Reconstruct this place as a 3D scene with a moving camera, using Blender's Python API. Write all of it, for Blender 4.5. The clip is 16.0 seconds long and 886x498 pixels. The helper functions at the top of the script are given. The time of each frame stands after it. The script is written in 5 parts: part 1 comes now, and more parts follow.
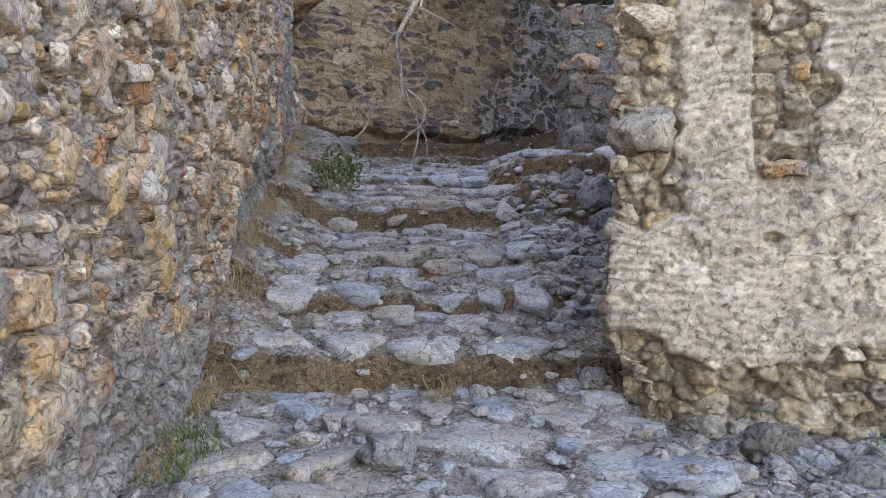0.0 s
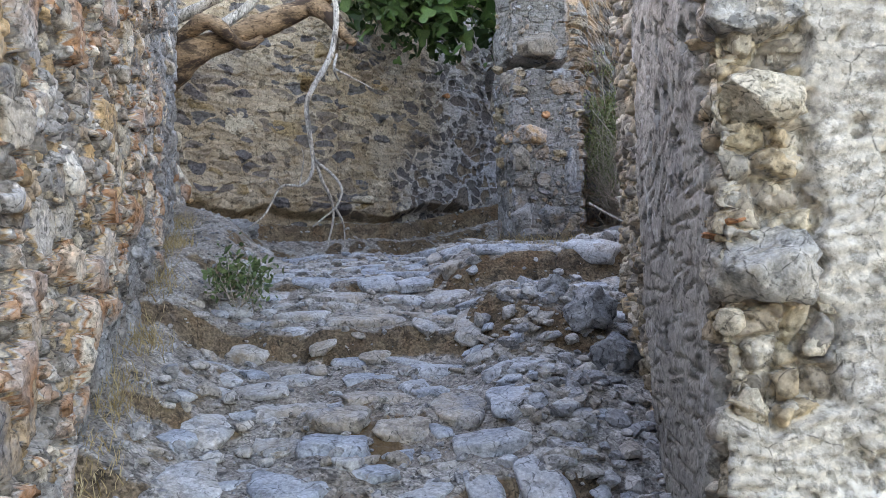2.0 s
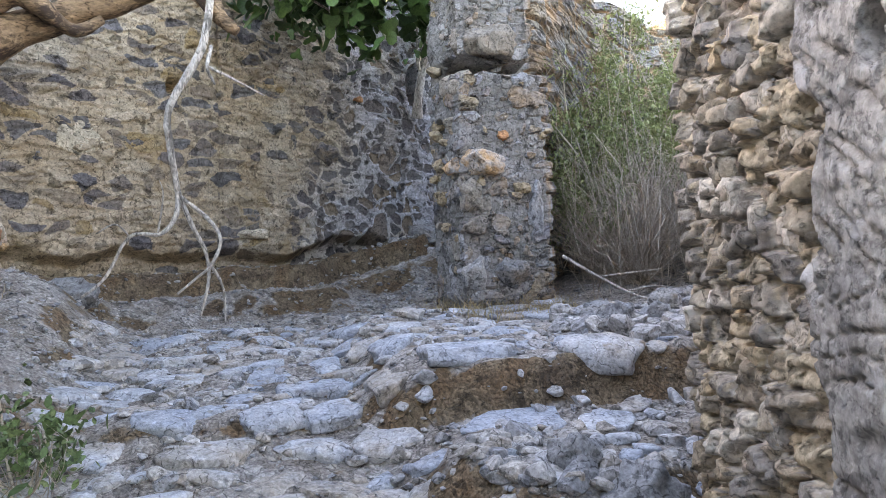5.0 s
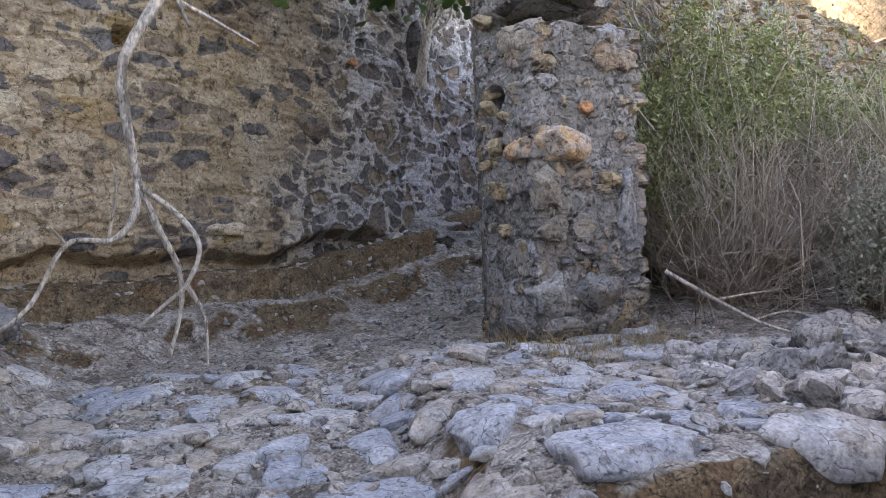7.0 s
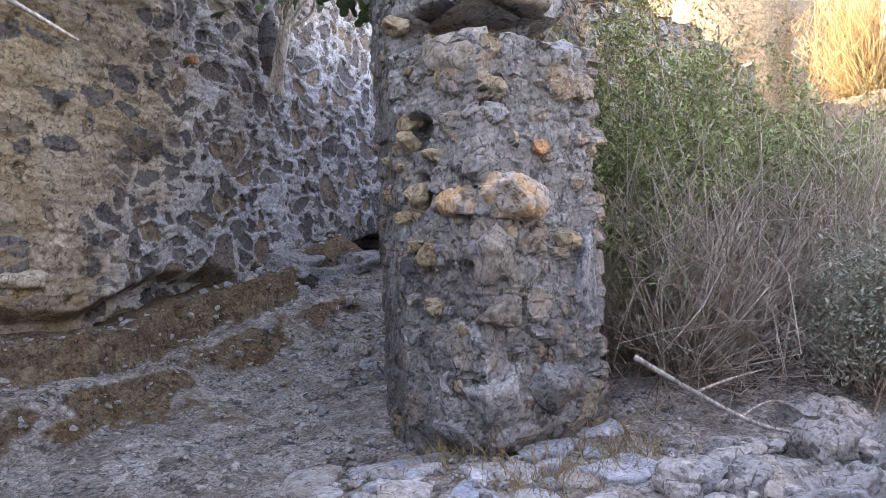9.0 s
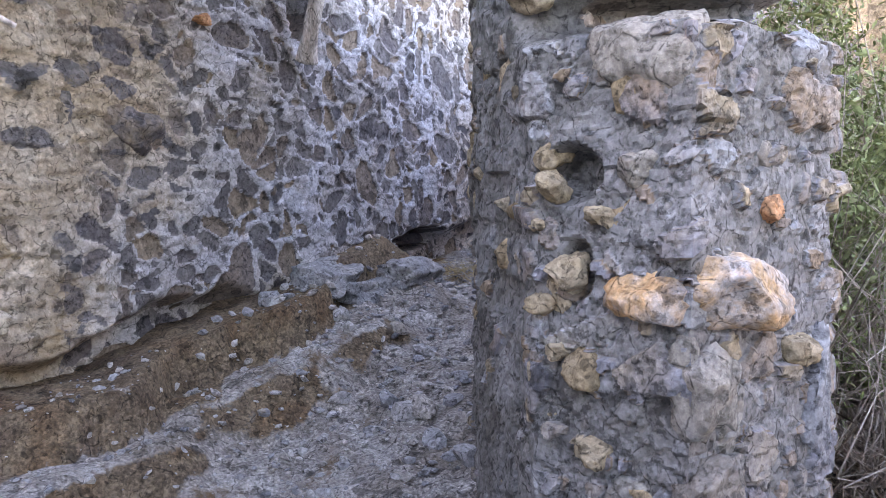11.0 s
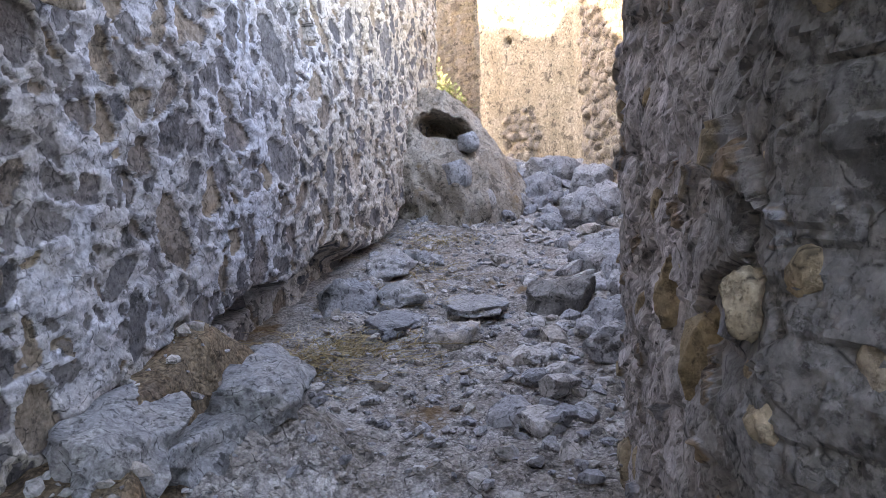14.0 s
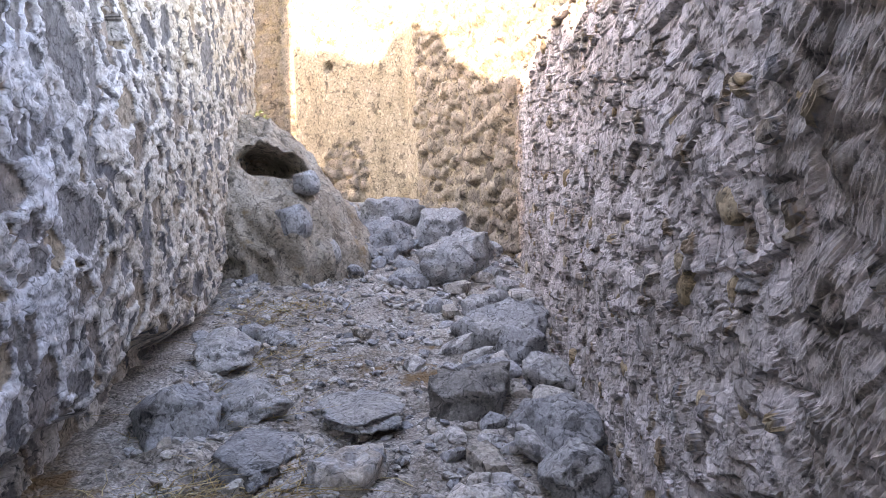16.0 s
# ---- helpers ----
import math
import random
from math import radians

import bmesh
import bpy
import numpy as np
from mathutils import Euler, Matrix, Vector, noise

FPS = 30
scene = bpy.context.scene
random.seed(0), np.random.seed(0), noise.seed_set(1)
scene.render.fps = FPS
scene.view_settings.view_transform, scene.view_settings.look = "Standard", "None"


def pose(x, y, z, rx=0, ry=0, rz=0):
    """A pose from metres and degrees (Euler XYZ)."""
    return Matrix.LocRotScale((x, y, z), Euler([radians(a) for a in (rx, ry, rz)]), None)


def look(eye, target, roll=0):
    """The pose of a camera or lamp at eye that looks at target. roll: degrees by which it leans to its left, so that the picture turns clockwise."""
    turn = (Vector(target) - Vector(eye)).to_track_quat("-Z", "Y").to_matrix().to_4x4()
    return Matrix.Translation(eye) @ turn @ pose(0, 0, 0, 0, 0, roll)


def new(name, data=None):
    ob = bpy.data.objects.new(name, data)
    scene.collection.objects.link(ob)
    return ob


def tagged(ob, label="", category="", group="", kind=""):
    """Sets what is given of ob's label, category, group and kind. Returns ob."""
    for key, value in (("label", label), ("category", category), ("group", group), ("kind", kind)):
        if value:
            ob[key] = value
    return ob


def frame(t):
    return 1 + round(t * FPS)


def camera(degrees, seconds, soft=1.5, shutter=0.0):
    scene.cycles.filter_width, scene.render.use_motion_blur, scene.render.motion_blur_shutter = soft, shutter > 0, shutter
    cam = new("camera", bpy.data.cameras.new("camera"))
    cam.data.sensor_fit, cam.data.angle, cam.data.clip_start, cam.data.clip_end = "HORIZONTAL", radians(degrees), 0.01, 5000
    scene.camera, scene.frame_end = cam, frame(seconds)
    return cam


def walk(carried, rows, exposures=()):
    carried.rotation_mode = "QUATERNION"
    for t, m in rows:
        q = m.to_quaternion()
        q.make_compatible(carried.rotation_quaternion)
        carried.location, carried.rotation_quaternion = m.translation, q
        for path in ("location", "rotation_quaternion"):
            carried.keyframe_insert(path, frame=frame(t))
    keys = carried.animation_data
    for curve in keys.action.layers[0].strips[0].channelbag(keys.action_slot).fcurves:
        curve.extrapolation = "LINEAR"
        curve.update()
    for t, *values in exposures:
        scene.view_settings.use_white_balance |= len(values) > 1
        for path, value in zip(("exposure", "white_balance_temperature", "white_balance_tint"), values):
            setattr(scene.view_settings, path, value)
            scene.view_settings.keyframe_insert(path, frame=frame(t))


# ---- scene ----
cam = camera(60.4, 16.0, soft=0.5)
METRES, EYE, TILT, LEAN, TURN = 12.0, 1.55, 0.0, 0.0, 0.0
ROWS = [
    (0.0, 0.0, 0.0, 0.0, 0.0, 0.0, -0.0),
    (0.5, -0.0031, 0.0278, 0.0092, -2.41, 1.79, 0.06),
    (1.0, -0.0095, 0.0609, 0.0237, -4.99, 3.61, 0.47),
    (1.5, -0.0181, 0.0917, 0.0288, -6.74, 4.3, 0.97),
    (2.0, -0.0282, 0.1279, 0.0401, -8.4, 4.23, 1.36),
    (2.5, -0.0402, 0.1503, 0.0517, -10.57, 4.05, 2.2),
    (3.0, -0.0419, 0.1718, 0.0597, -13.0, 3.94, 2.76),
    (3.5, -0.0352, 0.2014, 0.0707, -15.16, 3.67, 2.81),
    (6.0, -0.0126, 0.3585, 0.1145, -16.04, 2.22, 2.26),
    (6.5, -0.0213, 0.3926, 0.1188, -16.59, 1.4, 2.17),
    (7.0, -0.0333, 0.4272, 0.1245, -20.43, 1.42, 2.25),
    (7.5, -0.0408, 0.4538, 0.1439, -26.22, 2.04, 2.62),
    (8.0, -0.0433, 0.4823, 0.1489, -30.48, 1.74, 2.7),
    (10.5, -0.0024, 0.5929, 0.1883, -35.34, -2.46, 1.58),
    (11.0, -0.0029, 0.6275, 0.1972, -34.23, -3.67, 0.94),
    (11.5, 0.0037, 0.6625, 0.1996, -34.4, -3.7, 0.94),
    (12.0, 0.0161, 0.7011, 0.2061, -38.07, -3.8, 0.67),
    (12.5, 0.0267, 0.7332, 0.2151, -42.65, -3.96, 0.56),
    (13.0, 0.0374, 0.7616, 0.2194, -46.05, -4.34, 0.67),
    (13.5, 0.0513, 0.7873, 0.2264, -49.28, -5.03, 0.77),
    (14.0, 0.0627, 0.8145, 0.2278, -54.77, -5.95, 1.19),
    (14.5, 0.0773, 0.8394, 0.2282, -60.53, -6.39, 1.59),
    (15.0, 0.0954, 0.8632, 0.2347, -64.83, -6.27, 1.29),
    (15.5, 0.1109, 0.8872, 0.2361, -68.33, -5.48, 1.04),
    (16.0, 0.1303, 0.9042, 0.2391, -71.15, -3.97, 0.84),
]
walk(cam, [(t, pose(0, 0, EYE, TILT, LEAN, TURN) @ pose(METRES * x, METRES * y, METRES * z, 90 + pitch, roll, yaw)) for t, x, y, z, yaw, pitch, roll in ROWS],
     [(0.0, 2.90, 9200, 24), (1.5, 3.10, 8500, 20), (3.5, 3.42, 8250, 18), (6.0, 3.57, 9000, 22), (7.0, 3.24, 9150, 25), (8.0, 3.38, 9150, 27), (10.5, 3.92, 8200, 30), (12.5, 4.37, 8800, 26), (13.5, 3.77, 8650, 25), (14.5, 4.22, 8650, 24), (16.0, 4.05, 8900, 25)])

# world and sun
SUN_AZ, SUN_EL = 143.0, 25.0          # degrees from +x towards +y, and above the horizon
world = bpy.data.worlds.new("world")
scene.world = world
world.use_nodes = True
wn = world.node_tree
sky = wn.nodes.new("ShaderNodeTexSky")
sky.sky_type, sky.sun_disc = "NISHITA", False
sky.sun_elevation, sky.sun_rotation = radians(SUN_EL), radians(90 - SUN_AZ)
wn.links.new(sky.outputs[0], wn.nodes["Background"].inputs[0])
wn.nodes["Background"].inputs[1].default_value = 0.15
sun = new("sun", bpy.data.lights.new("sun", "SUN"))
sun.data.energy, sun.data.angle, sun.data.color = 2.0, radians(0.6), (1.0, 0.90, 0.74)
az, el = radians(SUN_AZ), radians(SUN_EL)
sun.matrix_world = look((0, 0, 30), (-math.cos(az) * math.cos(el) * 10, -math.sin(az) * math.cos(el) * 10, 30 - 10 * math.sin(el)))


# ---- numeric helpers ----
def hash3(i, j, k, seed):
    h = (i * 374761393 + j * 668265263 + k * 2147483647 + seed * 1274126177) & 0xFFFFFFFF
    h = ((h ^ (h >> 13)) * 1274126177) & 0xFFFFFFFF
    h = ((h ^ (h >> 16)) * 2246822519) & 0xFFFFFFFF
    return ((h ^ (h >> 15)) & 0xFFFFFF) / float(0xFFFFFF)


def vnoise(p, seed=0):
    """Smooth value noise in -1..1 at the rows of p."""
    p = np.asarray(p, float)
    c = np.floor(p).astype(np.int64)
    f = p - c
    f = f * f * (3 - 2 * f)
    out = np.zeros(len(p))
    for a in (0, 1):
        for b in (0, 1):
            for d in (0, 1):
                w = np.where(a, f[:, 0], 1 - f[:, 0]) * np.where(b, f[:, 1], 1 - f[:, 1]) * np.where(d, f[:, 2], 1 - f[:, 2])
                out += w * hash3(c[:, 0] + a, c[:, 1] + b, c[:, 2] + d, seed)
    return out * 2 - 1


def fbm(p, octaves=4, seed=0):
    p = np.asarray(p, float)
    out, amp = np.zeros(len(p)), 0.5
    for o in range(octaves):
        out += amp * vnoise(p * 2 ** o + 17.3 * o, seed + o)
        amp *= 0.5
    return out


def ridged(p, octaves=3, seed=0):
    out, amp = np.zeros(len(p)), 0.5
    for o in range(octaves):
        out += amp * (1 - 2 * np.abs(vnoise(p * 2 ** o + 9.7 * o, seed + o)))
        amp *= 0.5
    return out


def ss(x, a, b):
    t = np.clip((np.asarray(x, float) - a) / (b - a), 0, 1)
    return t * t * (3 - 2 * t)


# ---- materials ----
def material(name, cols, scale=6.0, rough=0.9, bump=0.6, grain=60.0, vary=0.0, second=None, spec=0.25, dist=0.014, stretch=None, amount=0.5, stone=None, tint=None, pits=26.0, pitted=0.35, chips=20.0, chipped=0.15, warm=None, spots=0.8, cracks=(9.0, 0.045, 0.8)):
    """Mottled surface. cols: colours picked by noise at `scale` per metre; vary: how far each piece takes its own place on the ramp; second: (colour, scale, low, high) stains."""
    m = bpy.data.materials.new(name)
    m.use_nodes = True
    t = m.node_tree
    n, L = t.nodes.new, t.links.new
    bsdf = t.nodes["Principled BSDF"]
    bsdf.inputs["Roughness"].default_value = rough
    bsdf.inputs["Specular IOR Level"].default_value = spec
    tc = n("ShaderNodeTexCoord")
    geo = n("ShaderNodeNewGeometry")
    src = geo.outputs["Position"]
    if stretch:
        mp = n("ShaderNodeMapping")
        mp.inputs["Scale"].default_value = stretch
        L(src, mp.inputs["Vector"])
        src = mp.outputs[0]
    n1 = n("ShaderNodeTexNoise")
    n1.inputs["Scale"].default_value, n1.inputs["Detail"].default_value, n1.inputs["Roughness"].default_value = scale, 8, 0.65
    n2 = n("ShaderNodeTexNoise")
    n2.inputs["Scale"].default_value, n2.inputs["Detail"].default_value, n2.inputs["Roughness"].default_value = grain, 6, 0.7
    L(src, n1.inputs["Vector"])
    L(src, n2.inputs["Vector"])
    oi = n("ShaderNodeObjectInfo")
    add = n("ShaderNodeMath")
    L(oi.outputs["Random"], add.inputs[0])
    L(geo.outputs["Random Per Island"], add.inputs[1])
    fr = n("ShaderNodeMath")
    fr.operation = "FRACT"
    L(add.outputs[0], fr.inputs[0])
    # place on the ramp: stretched noise, mixed with the piece's own number
    st = n("ShaderNodeMapRange")
    st.inputs[1].default_value, st.inputs[2].default_value = 0.28, 0.72
    L(n1.outputs["Fac"], st.inputs[0])
    mixf = n("ShaderNodeMix")
    mixf.inputs[0].default_value = vary
    L(st.outputs[0], mixf.inputs[2])
    L(fr.outputs[0], mixf.inputs[3])
    ramp = n("ShaderNodeValToRGB")
    while len(ramp.color_ramp.elements) < len(cols):
        ramp.color_ramp.elements.new(0.5)
    for i, c in enumerate(cols):
        ramp.color_ramp.elements[i].position = i / max(1, len(cols) - 1)
        ramp.color_ramp.elements[i].color = (*c, 1)
    L(mixf.outputs[0], ramp.inputs[0])
    # fine grain lightens and darkens
    g = n("ShaderNodeMapRange")
    g.inputs[1].default_value, g.inputs[2].default_value = 0.25, 0.75
    g.inputs[3].default_value, g.inputs[4].default_value = 1 - amount, 1 + amount * 0.7
    L(n2.outputs["Fac"], g.inputs[0])
    mul = n("ShaderNodeVectorMath")
    mul.operation = "SCALE"
    L(ramp.outputs[0], mul.inputs[0])
    L(g.outputs[0], mul.inputs["Scale"])
    pit = n("ShaderNodeTexNoise")
    pit.inputs["Scale"].default_value, pit.inputs["Detail"].default_value, pit.inputs["Roughness"].default_value = pits, 5, 0.75
    L(src, pit.inputs["Vector"])
    pr = n("ShaderNodeMapRange")
    pr.inputs[1].default_value, pr.inputs[2].default_value, pr.inputs[3].default_value, pr.inputs[4].default_value = 0.36, 0.47, 1 - pitted, 1.0
    L(pit.outputs["Fac"], pr.inputs[0])
    gp = n("ShaderNodeMath")
    gp.operation = "MULTIPLY"
    L(g.outputs[0], gp.inputs[0])
    L(pr.outputs[0], gp.inputs[1])
    vo = n("ShaderNodeTexVoronoi")
    vo.inputs["Scale"].default_value = chips
    wp = n("ShaderNodeVectorMath")
    wp.operation = "MULTIPLY_ADD"
    wn1 = n("ShaderNodeTexNoise")
    wn1.inputs["Scale"].default_value, wn1.inputs["Detail"].default_value, wn1.inputs["Roughness"].default_value = 9.0, 2, 0.5
    L(src, wn1.inputs["Vector"])
    L(wn1.outputs["Color"], wp.inputs[0])
    wp.inputs[1].default_value = (0.12, 0.12, 0.12)
    L(src, wp.inputs[2])
    L(wp.outputs[0], vo.inputs["Vector"])
    sp = n("ShaderNodeSeparateColor")
    L(vo.outputs["Color"], sp.inputs[0])
    vc = n("ShaderNodeMapRange")
    vc.inputs[3].default_value, vc.inputs[4].default_value = 1 - chipped, 1 + chipped * 0.6
    L(sp.outputs[0], vc.inputs[0])
    gv = n("ShaderNodeMath")
    gv.operation = "MULTIPLY"
    L(gp.outputs[0], gv.inputs[0])
    L(vc.outputs[0], gv.inputs[1])
    vh = n("ShaderNodeMath")
    vh.operation = "SUBTRACT"
    L(sp.outputs[1], vh.inputs[0])
    L(vo.outputs["Distance"], vh.inputs[1])
    g = gv
    L(g.outputs[0], mul.inputs["Scale"])
    col = mul.outputs[0]
    if spots:
        for k, (c, sc, lo) in enumerate(((0.38, 8.0, 0.585), (0.42, 19.0, 0.60), (1.35, 12.0, 0.60))):
            ns = n("ShaderNodeTexNoise")
            ns.inputs["Scale"].default_value, ns.inputs["Detail"].default_value, ns.inputs["Roughness"].default_value = sc, 6, 0.62
            ms = n("ShaderNodeMapping")
            ms.inputs["Location"].default_value = (3.3 + k * 7, 1.7 - k * 5, 0.4 * k)
            L(src, ms.inputs["Vector"])
            L(ms.outputs[0], ns.inputs["Vector"])
            rs = n("ShaderNodeMapRange")
            rs.inputs[1].default_value, rs.inputs[2].default_value, rs.inputs[3].default_value, rs.inputs[4].default_value = lo, lo + 0.025, 1.0, 1 + (c - 1) * spots
            L(ns.outputs["Fac"], rs.inputs[0])
            gs = n("ShaderNodeMath")
            gs.operation = "MULTIPLY"
            L(g.outputs[0], gs.inputs[0])
            L(rs.outputs[0], gs.inputs[1])
            g = gs
        L(g.outputs[0], mul.inputs["Scale"])
    if spots and cracks:                    # dark hairline cracks, crevice shade painted into the colour, broken up by the coarse noise
        sc, wide, dark = cracks
        ve = n("ShaderNodeTexVoronoi")
        ve.feature = "DISTANCE_TO_EDGE"
        ve.inputs["Scale"].default_value = sc
        L(wp.outputs[0], ve.inputs["Vector"])
        le = n("ShaderNodeMapRange")
        le.inputs[1].default_value, le.inputs[2].default_value, le.inputs[3].default_value, le.inputs[4].default_value = 0.0, wide, dark, 0.0
        L(ve.outputs["Distance"], le.inputs[0])
        pres = n("ShaderNodeMapRange")
        pres.inputs[1].default_value, pres.inputs[2].default_value = 0.46, 0.56
        L(pit.outputs["Fac"], pres.inputs[0])
        ln = n("ShaderNodeMath")
        ln.operation = "MULTIPLY"
        L(le.outputs[0], ln.inputs[0])
        L(pres.outputs[0], ln.inputs[1])
        inv = n("ShaderNodeMath")
        inv.operation = "SUBTRACT"
        inv.inputs[0].default_value = 1.0
        L(ln.outputs[0], inv.inputs[1])
        sk = n("ShaderNodeTexNoise")        # grit
        sk.inputs["Scale"].default_value, sk.inputs["Detail"].default_value, sk.inputs["Roughness"].default_value = 70.0, 3, 0.55
        L(src, sk.inputs["Vector"])
        sr = n("ShaderNodeMapRange")
        sr.inputs[1].default_value, sr.inputs[2].default_value, sr.inputs[3].default_value, sr.inputs[4].default_value = 0.34, 0.62, 0.86, 1.10
        L(sk.outputs["Fac"], sr.inputs[0])
        for o in (inv, sr):
            gk = n("ShaderNodeMath")
            gk.operation = "MULTIPLY"
            L(g.outputs[0], gk.inputs[0])
            L(o.outputs[0], gk.inputs[1])
            g = gk
        L(g.outputs[0], mul.inputs["Scale"])
    stains = [second] if second and not isinstance(second, list) else (second or [])
    for c, sc, lo, hi in stains:
        n3 = n("ShaderNodeTexNoise")
        n3.inputs["Scale"].default_value, n3.inputs["Detail"].default_value, n3.inputs["Roughness"].default_value = sc, 7, 0.7
        mp3 = n("ShaderNodeMapping")
        mp3.inputs["Location"].default_value = (sc * 3.1, 7.7 * lo, 2.2)
        L(src, mp3.inputs["Vector"])
        L(mp3.outputs[0], n3.inputs["Vector"])
        r3 = n("ShaderNodeMapRange")
        r3.inputs[1].default_value, r3.inputs[2].default_value = lo, hi
        L(n3.outputs["Fac"], r3.inputs[0])
        mx = n("ShaderNodeMix")
        mx.data_type = "RGBA"
        L(r3.outputs[0], mx.inputs[0])
        L(col, mx.inputs[6])
        mx.inputs[7].default_value = (*c, 1)
        col = mx.outputs[2]
    if stone:                               # stones that show in the face: "cover" says where, "rnd" which
        at = n("ShaderNodeAttribute")
        at.attribute_name = "rnd"
        sh = n("ShaderNodeMath")
        sh.operation = "MULTIPLY_ADD"
        L(n1.outputs["Fac"], sh.inputs[0])
        sh.inputs[1].default_value = 0.5
        L(at.outputs["Fac"], sh.inputs[2])
        of = n("ShaderNodeMath")
        of.inputs[1].default_value = -0.25
        L(sh.outputs[0], of.inputs[0])
        r2 = n("ShaderNodeValToRGB")
        while len(r2.color_ramp.elements) < len(stone):
            r2.color_ramp.elements.new(0.5)
        for i, c in enumerate(stone):
            r2.color_ramp.elements[i].position = i / (len(stone) - 1)
            r2.color_ramp.elements[i].color = (*c, 1)
        L(of.outputs[0], r2.inputs[0])
        m2 = n("ShaderNodeVectorMath")
        m2.operation = "SCALE"
        L(r2.outputs[0], m2.inputs[0])
        L(g.outputs[0], m2.inputs["Scale"])
        cv = n("ShaderNodeAttribute")
        cv.attribute_name = "cover"
        ed = n("ShaderNodeMath")
        ed.operation = "MULTIPLY_ADD"
        L(n2.outputs["Fac"], ed.inputs[0])
        ed.inputs[1].default_value = 0.9
        L(cv.outputs["Fac"], ed.inputs[2])
        er = n("ShaderNodeMapRange")
        er.inputs[1].default_value, er.inputs[2].default_value = 0.8, 1.1
        L(ed.outputs[0], er.inputs[0])
        if warm:
            wa = n("ShaderNodeAttribute")
            wa.attribute_name = "warm"
            mw = n("ShaderNodeMix")
            mw.data_type, mw.blend_type = "RGBA", "MULTIPLY"
            L(wa.outputs["Fac"], mw.inputs[0])
            L(col, mw.inputs[6])
            mw.inputs[7].default_value = (*warm, 1)
            col = mw.outputs[2]
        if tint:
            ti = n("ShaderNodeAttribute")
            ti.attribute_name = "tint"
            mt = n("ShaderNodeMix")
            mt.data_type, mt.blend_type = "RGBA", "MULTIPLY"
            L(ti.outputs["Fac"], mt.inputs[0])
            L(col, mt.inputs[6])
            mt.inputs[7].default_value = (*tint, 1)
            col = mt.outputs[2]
        mx = n("ShaderNodeMix")
        mx.data_type = "RGBA"
        L(er.outputs[0], mx.inputs[0])
        L(col, mx.inputs[6])
        L(m2.outputs[0], mx.inputs[7])
        col = mx.outputs[2]
    L(col, bsdf.inputs["Base Color"])
    hs = n("ShaderNodeMath")
    hs.operation = "MULTIPLY_ADD"
    L(n2.outputs["Fac"], hs.inputs[0])
    hs.inputs[1].default_value = 0.35
    L(n1.outputs["Fac"], hs.inputs[2])
    bp = n("ShaderNodeBump")
    bp.inputs["Strength"].default_value, bp.inputs["Distance"].default_value = bump, dist
    hp = n("ShaderNodeMath")
    L(hs.outputs[0], hp.inputs[0])
    L(pr.outputs[0], hp.inputs[1])
    hv = n("ShaderNodeMath")
    hv.operation = "MULTIPLY_ADD"
    L(vh.outputs[0], hv.inputs[0])
    hv.inputs[1].default_value = 3.0 * chipped
    L(hp.outputs[0], hv.inputs[2])
    L(hv.outputs[0], bp.inputs["Height"])
    L(bp.outputs[0], bsdf.inputs["Normal"])
    return m


M_left = material("rubble_mortar", [(0.22, 0.17, 0.13), (0.35, 0.32, 0.29), (0.50, 0.49, 0.48)], 3, grain=60, amount=0.45, bump=0.9,
                  stone=[(0.17, 0.16, 0.16), (0.50, 0.47, 0.44), (0.62, 0.53, 0.40), (0.26, 0.25, 0.25), (0.60, 0.40, 0.21), (0.56, 0.53, 0.50), (0.44, 0.22, 0.11), (0.76, 0.70, 0.60)], tint=(0.93, 1.0, 1.1), chipped=0.12)
M_leftstone = material("rubble_stone", [(0.24, 0.23, 0.23), (0.52, 0.46, 0.39), (0.66, 0.56, 0.42), (0.46, 0.45, 0.45), (0.60, 0.39, 0.20), (0.74, 0.69, 0.62), (0.34, 0.33, 0.33)], 8, vary=0.8)
M_back = material("pale_mortar", [(0.37, 0.31, 0.24), (0.51, 0.46, 0.40), (0.61, 0.58, 0.54)], 2.6, grain=45, amount=0.5, bump=0.75,
                  stone=[(0.10, 0.10, 0.11), (0.19, 0.18, 0.18), (0.15, 0.14, 0.15), (0.26, 0.21, 0.17), (0.33, 0.27, 0.20), (0.38, 0.28, 0.16)], tint=(0.84, 0.93, 1.13), warm=(0.87, 0.76, 0.62), second=[((0.34, 0.25, 0.14), 0.8, 0.58, 0.78)], chipped=0.1, chips=14.0)
M_backstone = material("dark_fieldstone", [(0.10, 0.10, 0.10), (0.19, 0.18, 0.18), (0.28, 0.23, 0.18), (0.15, 0.14, 0.15), (0.32, 0.24, 0.15)], 9, vary=0.75, bump=0.75)
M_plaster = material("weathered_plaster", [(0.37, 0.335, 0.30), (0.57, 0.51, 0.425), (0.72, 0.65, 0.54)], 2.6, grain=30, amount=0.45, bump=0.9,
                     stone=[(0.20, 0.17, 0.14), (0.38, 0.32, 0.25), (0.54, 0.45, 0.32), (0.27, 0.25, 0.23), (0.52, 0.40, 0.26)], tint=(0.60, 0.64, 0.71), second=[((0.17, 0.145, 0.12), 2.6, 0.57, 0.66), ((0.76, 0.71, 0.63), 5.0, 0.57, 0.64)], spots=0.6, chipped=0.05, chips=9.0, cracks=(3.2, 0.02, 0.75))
M_pilstone = material("limestone_block", [(0.33, 0.30, 0.27), (0.52, 0.45, 0.35), (0.60, 0.52, 0.40), (0.42, 0.40, 0.37), (0.56, 0.42, 0.25)], 7, vary=0.7, bump=0.9, chipped=0.08)
